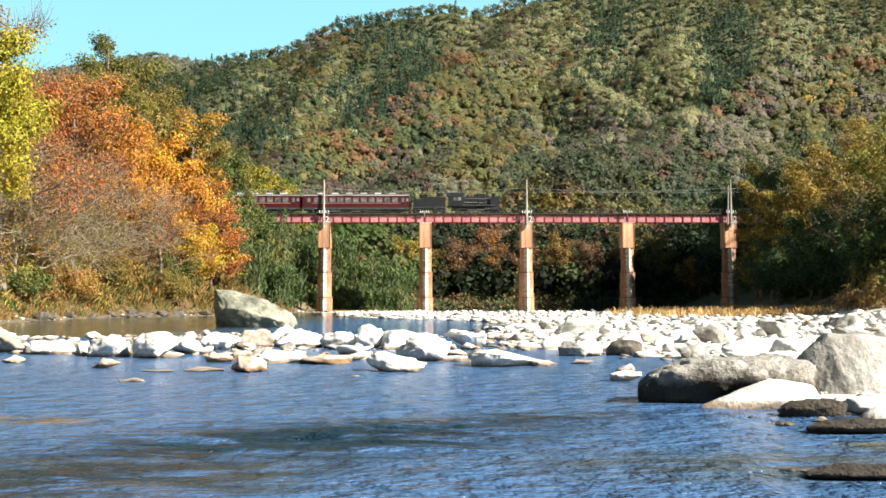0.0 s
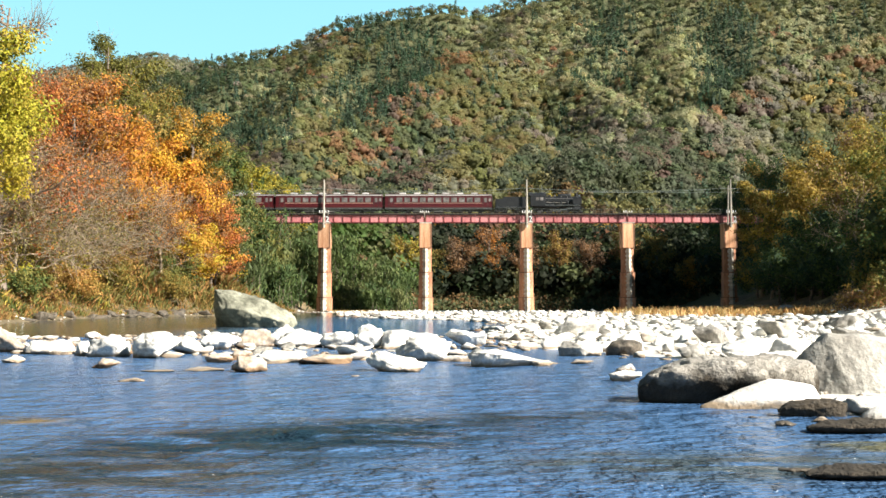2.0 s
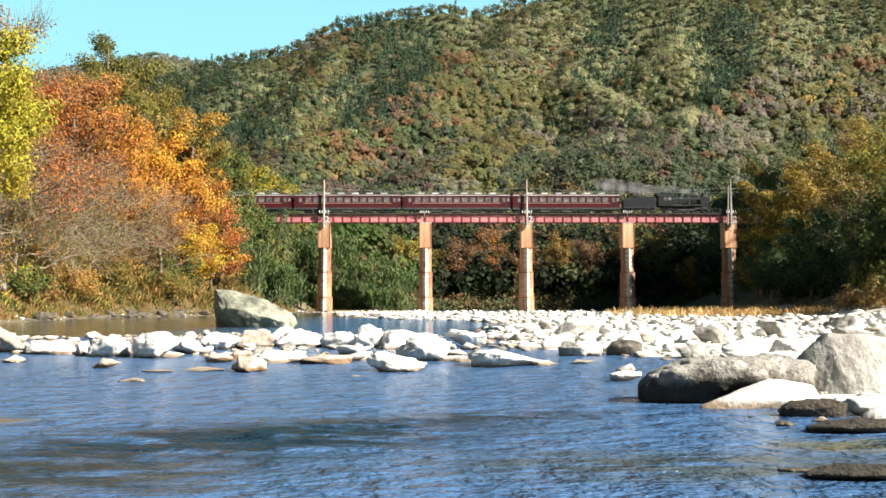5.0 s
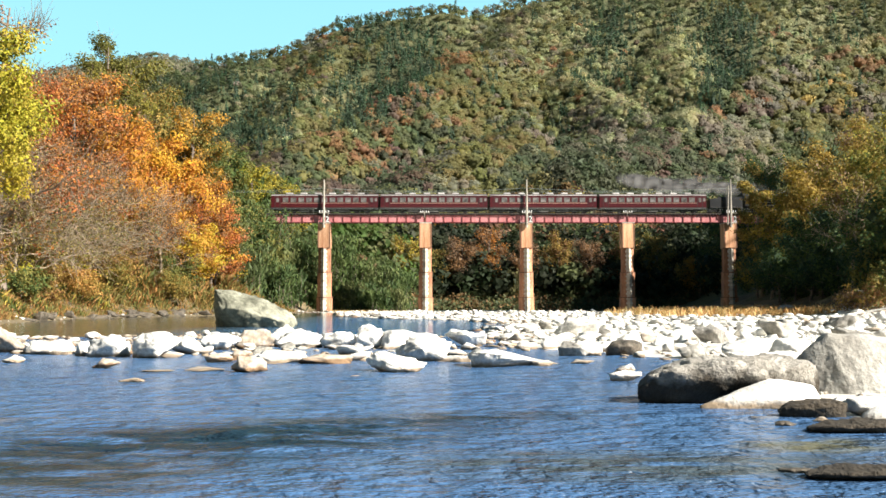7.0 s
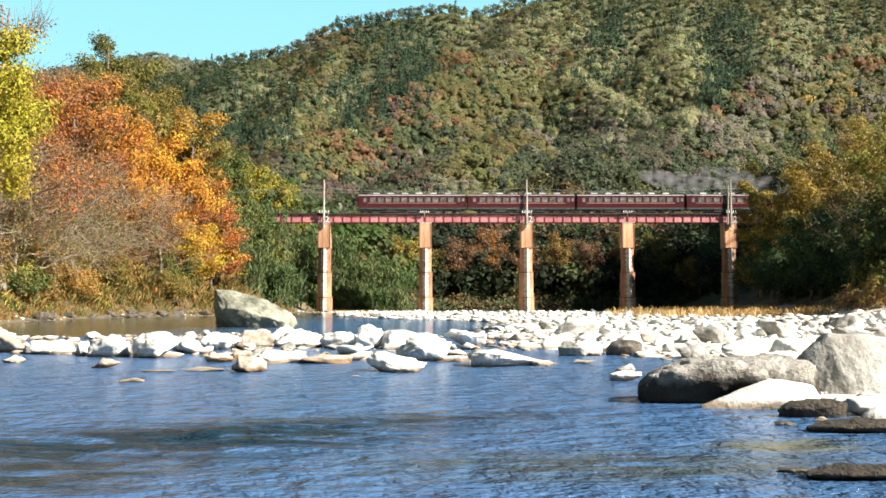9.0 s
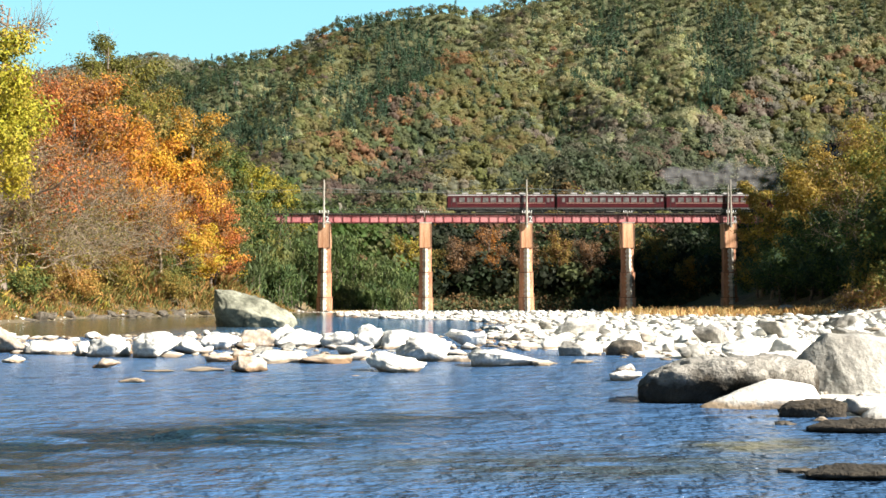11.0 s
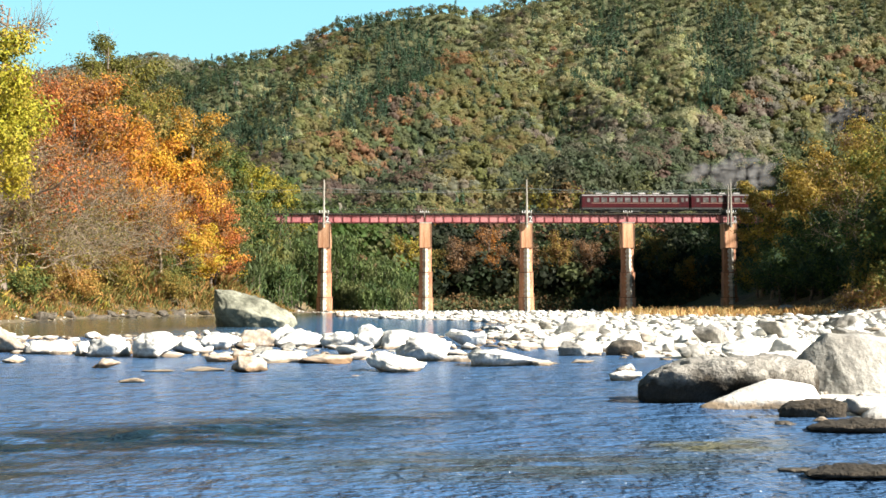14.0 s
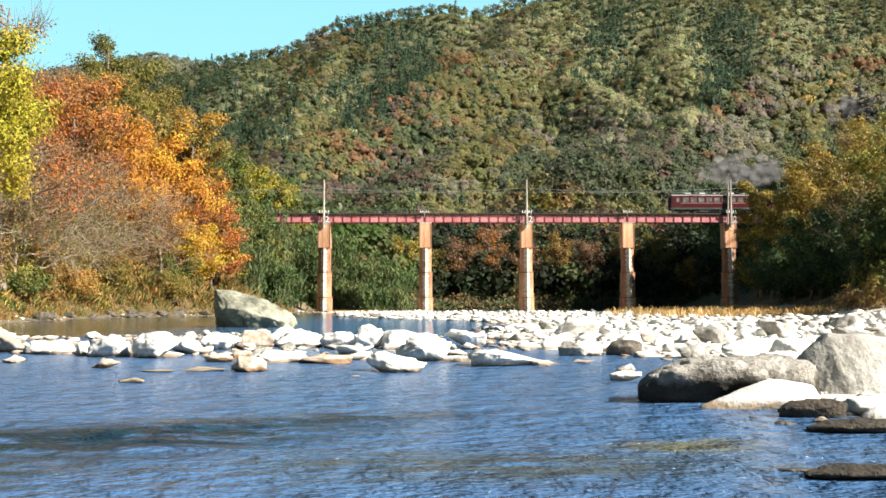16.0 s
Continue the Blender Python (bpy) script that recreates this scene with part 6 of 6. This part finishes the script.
    for x in (-0.7, 0.95, 2.6):
        drivers.extend(driver(ob, x, 0.76, side) for side in (-0.56, 0.56))
    wheelset(ob, 4.55, 0.43, name="leading_wheel")
    wheelset(ob, -2.7, 0.43, name="trailing_wheel")
    return ob


def driver(parent, x, radius, y):
    bm = bmesh.new()
    for k in range(24):
        a0, a1 = k * math.tau / 24, (k + 1) * math.tau / 24
        q = [(math.cos(a) * s, b, math.sin(a) * s) for b in (-0.065, 0.065) for a, s in ((a0, radius), (a1, radius), (a1, radius * 0.82), (a0, radius * 0.82))]
        vs = [bm.verts.new(c) for c in q]
        for f in ((0, 1, 2, 3), (7, 6, 5, 4), (0, 4, 5, 1), (3, 2, 6, 7)):
            bm.faces.new([vs[i] for i in f])
    for k in range(12):
        a = k * math.tau / 12
        rod(bm, (0, 0, 0), (math.cos(a) * radius * 0.84, 0, math.sin(a) * radius * 0.84), 0.045, 0.035, 5)
    rod(bm, (0, -0.1, 0), (0, 0.1, 0), 0.17, sides=12)
    box(bm, -0.3, 0.3, -0.05, 0.05, 0.32, 0.6)
    ob = part("driving_wheel", bm, UNDER, parent, "spoked driving wheel")
    ob.location = (x, y, radius)
    return ob


def tender():
    ob = tagged(empty("tender", 0, BRIDGE_Y, RAIL_Z), "black coal tender filled with coal behind the locomotive", "tender")
    part("tank", boxed(-3.1, 3.2, -1.35, 1.35, 1.1, 2.75, bevel=0.05), LOCO, ob)
    part("bunker_side", boxed(-1.6, 3.2, -1.33, -1.29, 2.7, 3.15), LOCO, ob)
    part("bunker_side", boxed(-1.6, 3.2, 1.29, 1.33, 2.7, 3.15), LOCO, ob)
    v, f = stone_shape(2, np.random.default_rng(3), 24)
    part_mesh("coal_heap", mesh_of("coal_heap", v * np.array([2.2, 1.2, 0.62]) + np.array([0.7, 0, 2.75]), f, COAL), ob, "heap of black coal")
    part("frame", boxed(-3.2, 3.3, -1.2, 1.2, 0.85, 1.1, bevel=0.02), UNDER, ob)
    for x in (-2.0, 2.0):
        bogie = part("bogie", boxed(x - 1.3, x + 1.3, -0.95, 0.95, 0.4, 0.68, bevel=0.04), UNDER, ob)
        for dx in (-0.85, 0.85):
            wheelset(bogie, x + dx, 0.43)
    part("step_edge", boxed(-3.1, 3.2, -1.37, -1.35, 1.08, 1.14), STEEL, ob)
    return ob


drivers = []
ENGINE = locomotive()
TENDER = tender()


def smoke_puff(i, broad):
    """A wisp of a few soft flakes: slim ones start inside the boiler, broad ones lie flat in the cab."""
    r = np.random.default_rng(100 + i)
    n = 2
    p = r.normal(size=(n, 3)) * (np.array([0.02, 0.12, 0.01]) if broad else np.array([0.5, 0.25, 0.06]))
    nrm = unit(r.normal(size=(n, 3)) * (0.08 if broad else 0.2) + np.array([0, -1.0, 0.1]))
    t = unit(np.cross(nrm, np.array([0.0, 0.0, 1.0]) + r.normal(size=(n, 3)) * 0.05))
    b = np.cross(nrm, t)
    s, w = (np.full((n, 1), 1.28), np.full((n, 1), 1.35)) if broad else (r.uniform(0.45, 0.6, (n, 1)), r.uniform(0.9, 1.7, (n, 1)))
    v = np.stack([p - t * w - b * s, p + t * w - b * s, p + t * w + b * s, p - t * w + b * s], 1).reshape(-1, 3)
    me = mesh_of("smoke_puff", v, np.arange(n * 4).reshape(-1, 4), SMOKE)
    uv = me.uv_layers.new(name="UVMap")
    uv.data.foreach_set("uv", np.tile(np.array([0, 0, 1, 0, 1, 1, 0, 1], dtype=np.float32), n))
    ob = new("smoke_puff", me)
    ob.visible_shadow = False
    return tagged(ob, "thin grey wisp of coal smoke drifting above the train", "smoke", "smoke of the locomotive")




# ---- what moves ----
def coupling_x(t):
    """Where the gap between the first two coaches is on the line."""
    return float(np.interp(t, [0, 1, 2, 3, 4, 6.5, 7, 8, 9, 11.5, 12, 13, 14, 15, 16, 17],
                           [-27.7, -19.76, -11.64, -3.42, 4.86, 25.83, 30.1, 38.6, 47.1, 68.8, 73.1, 81.8, 90.6, 99.3, 108.0, 116.7]))


def smoke_at(x0, y, d, push, rise, side, turn):
    """A wisp's pose d seconds after it left the chimney."""
    up = 4.3 + rise * (1 - math.exp(-d / 4.0)) + 0.12 * d
    return pose(x0 - 0.8 * math.exp(-d) + push * d, y + side * d, RAIL_Z + up, 0, turn * min(d, 5) * 0.15, turn * min(d, 6) * 0.06)


def motions():
    times = [0, 1, 2, 3, 4, 5, 6, 7, 8, 9, 10, 11, 12, 13, 14, 15, 16]
    for k, ob in enumerate(COACHES):
        walk(ob, [(t, pose(coupling_x(t) + 10.75 - 21.3 * k, BRIDGE_Y, RAIL_Z)) for t in times])
    walk(TENDER, [(t, pose(coupling_x(t) + 25.0, BRIDGE_Y, RAIL_Z)) for t in times])
    walk(ENGINE, [(t, pose(coupling_x(t) + 33.2, BRIDGE_Y, RAIL_Z)) for t in times])
    fine = [k * 0.1 for k in range(161)]
    for w in drivers:
        home = w.location.copy()
        walk(w, [(t, pose(*home) @ Matrix.Rotation((coupling_x(t) + 27.7) / 0.76, 4, "Y")) for t in fine])
    # smoke: each wisp rides in the engine until it leaves, then hangs and drifts
    r = np.random.default_rng(21)
    for i in range(160):
        # a first plume over the bridge, a second one from beyond the trees
        first, broad = i < 100, i % 2 == 1
        out = 2.0 + i * 0.052 if first else 7.7 + (i - 100) * 0.018
        ob = smoke_puff(i, broad)
        y = BRIDGE_Y
        back, high, flat = (30.1, 2.3, 84) if broad else (34.5, 2.35, 0)
        out += 0.8 if broad else 0.0
        rows = [(t, pose(coupling_x(t) + back, y, RAIL_Z + high, flat)) for t in np.arange(0, out - 0.1, 0.5)]
        x0 = coupling_x(out) + (30.1 if broad else 37.5)
        turn = r.uniform(-25, 25)
        push = (r.uniform(52, 66) - x0) / (16 - out) if first else r.uniform(0.2, 0.9)
        rise, side = r.uniform(0.2, 1.0) ** 1.3 * (7.0 if i > 48 else 4.0) if first else r.uniform(15.5, 22.0), r.uniform(-0.4, 0.4)
        rows.append((out, pose(x0, y, RAIL_Z + high, flat) if broad else pose(x0 - 2.0, y, RAIL_Z + 2.6)))
        if broad:
            rows.append((out + 0.15, pose(x0, y, RAIL_Z + 3.7, 50)))
        for d in (0.35, 1.0, 2.0, 3.5, 5.5, 8.5):
            if out + d < 15.5:
                rows.append((out + d, smoke_at(x0, y, d, push, rise, side, turn)))
        rows.append((16.0, smoke_at(x0, y, 16.0 - out, push, rise, side, turn)))
        walk(ob, rows)
    walk(moving["river_water"], [(0, pose(0, 0, 0)), (16, pose(-2.6, 0, 0))])
    walk(moving["pool_water"], [(0, pose(0, 0, 0)), (16, pose(-2.4, 0, 0))])


motions()
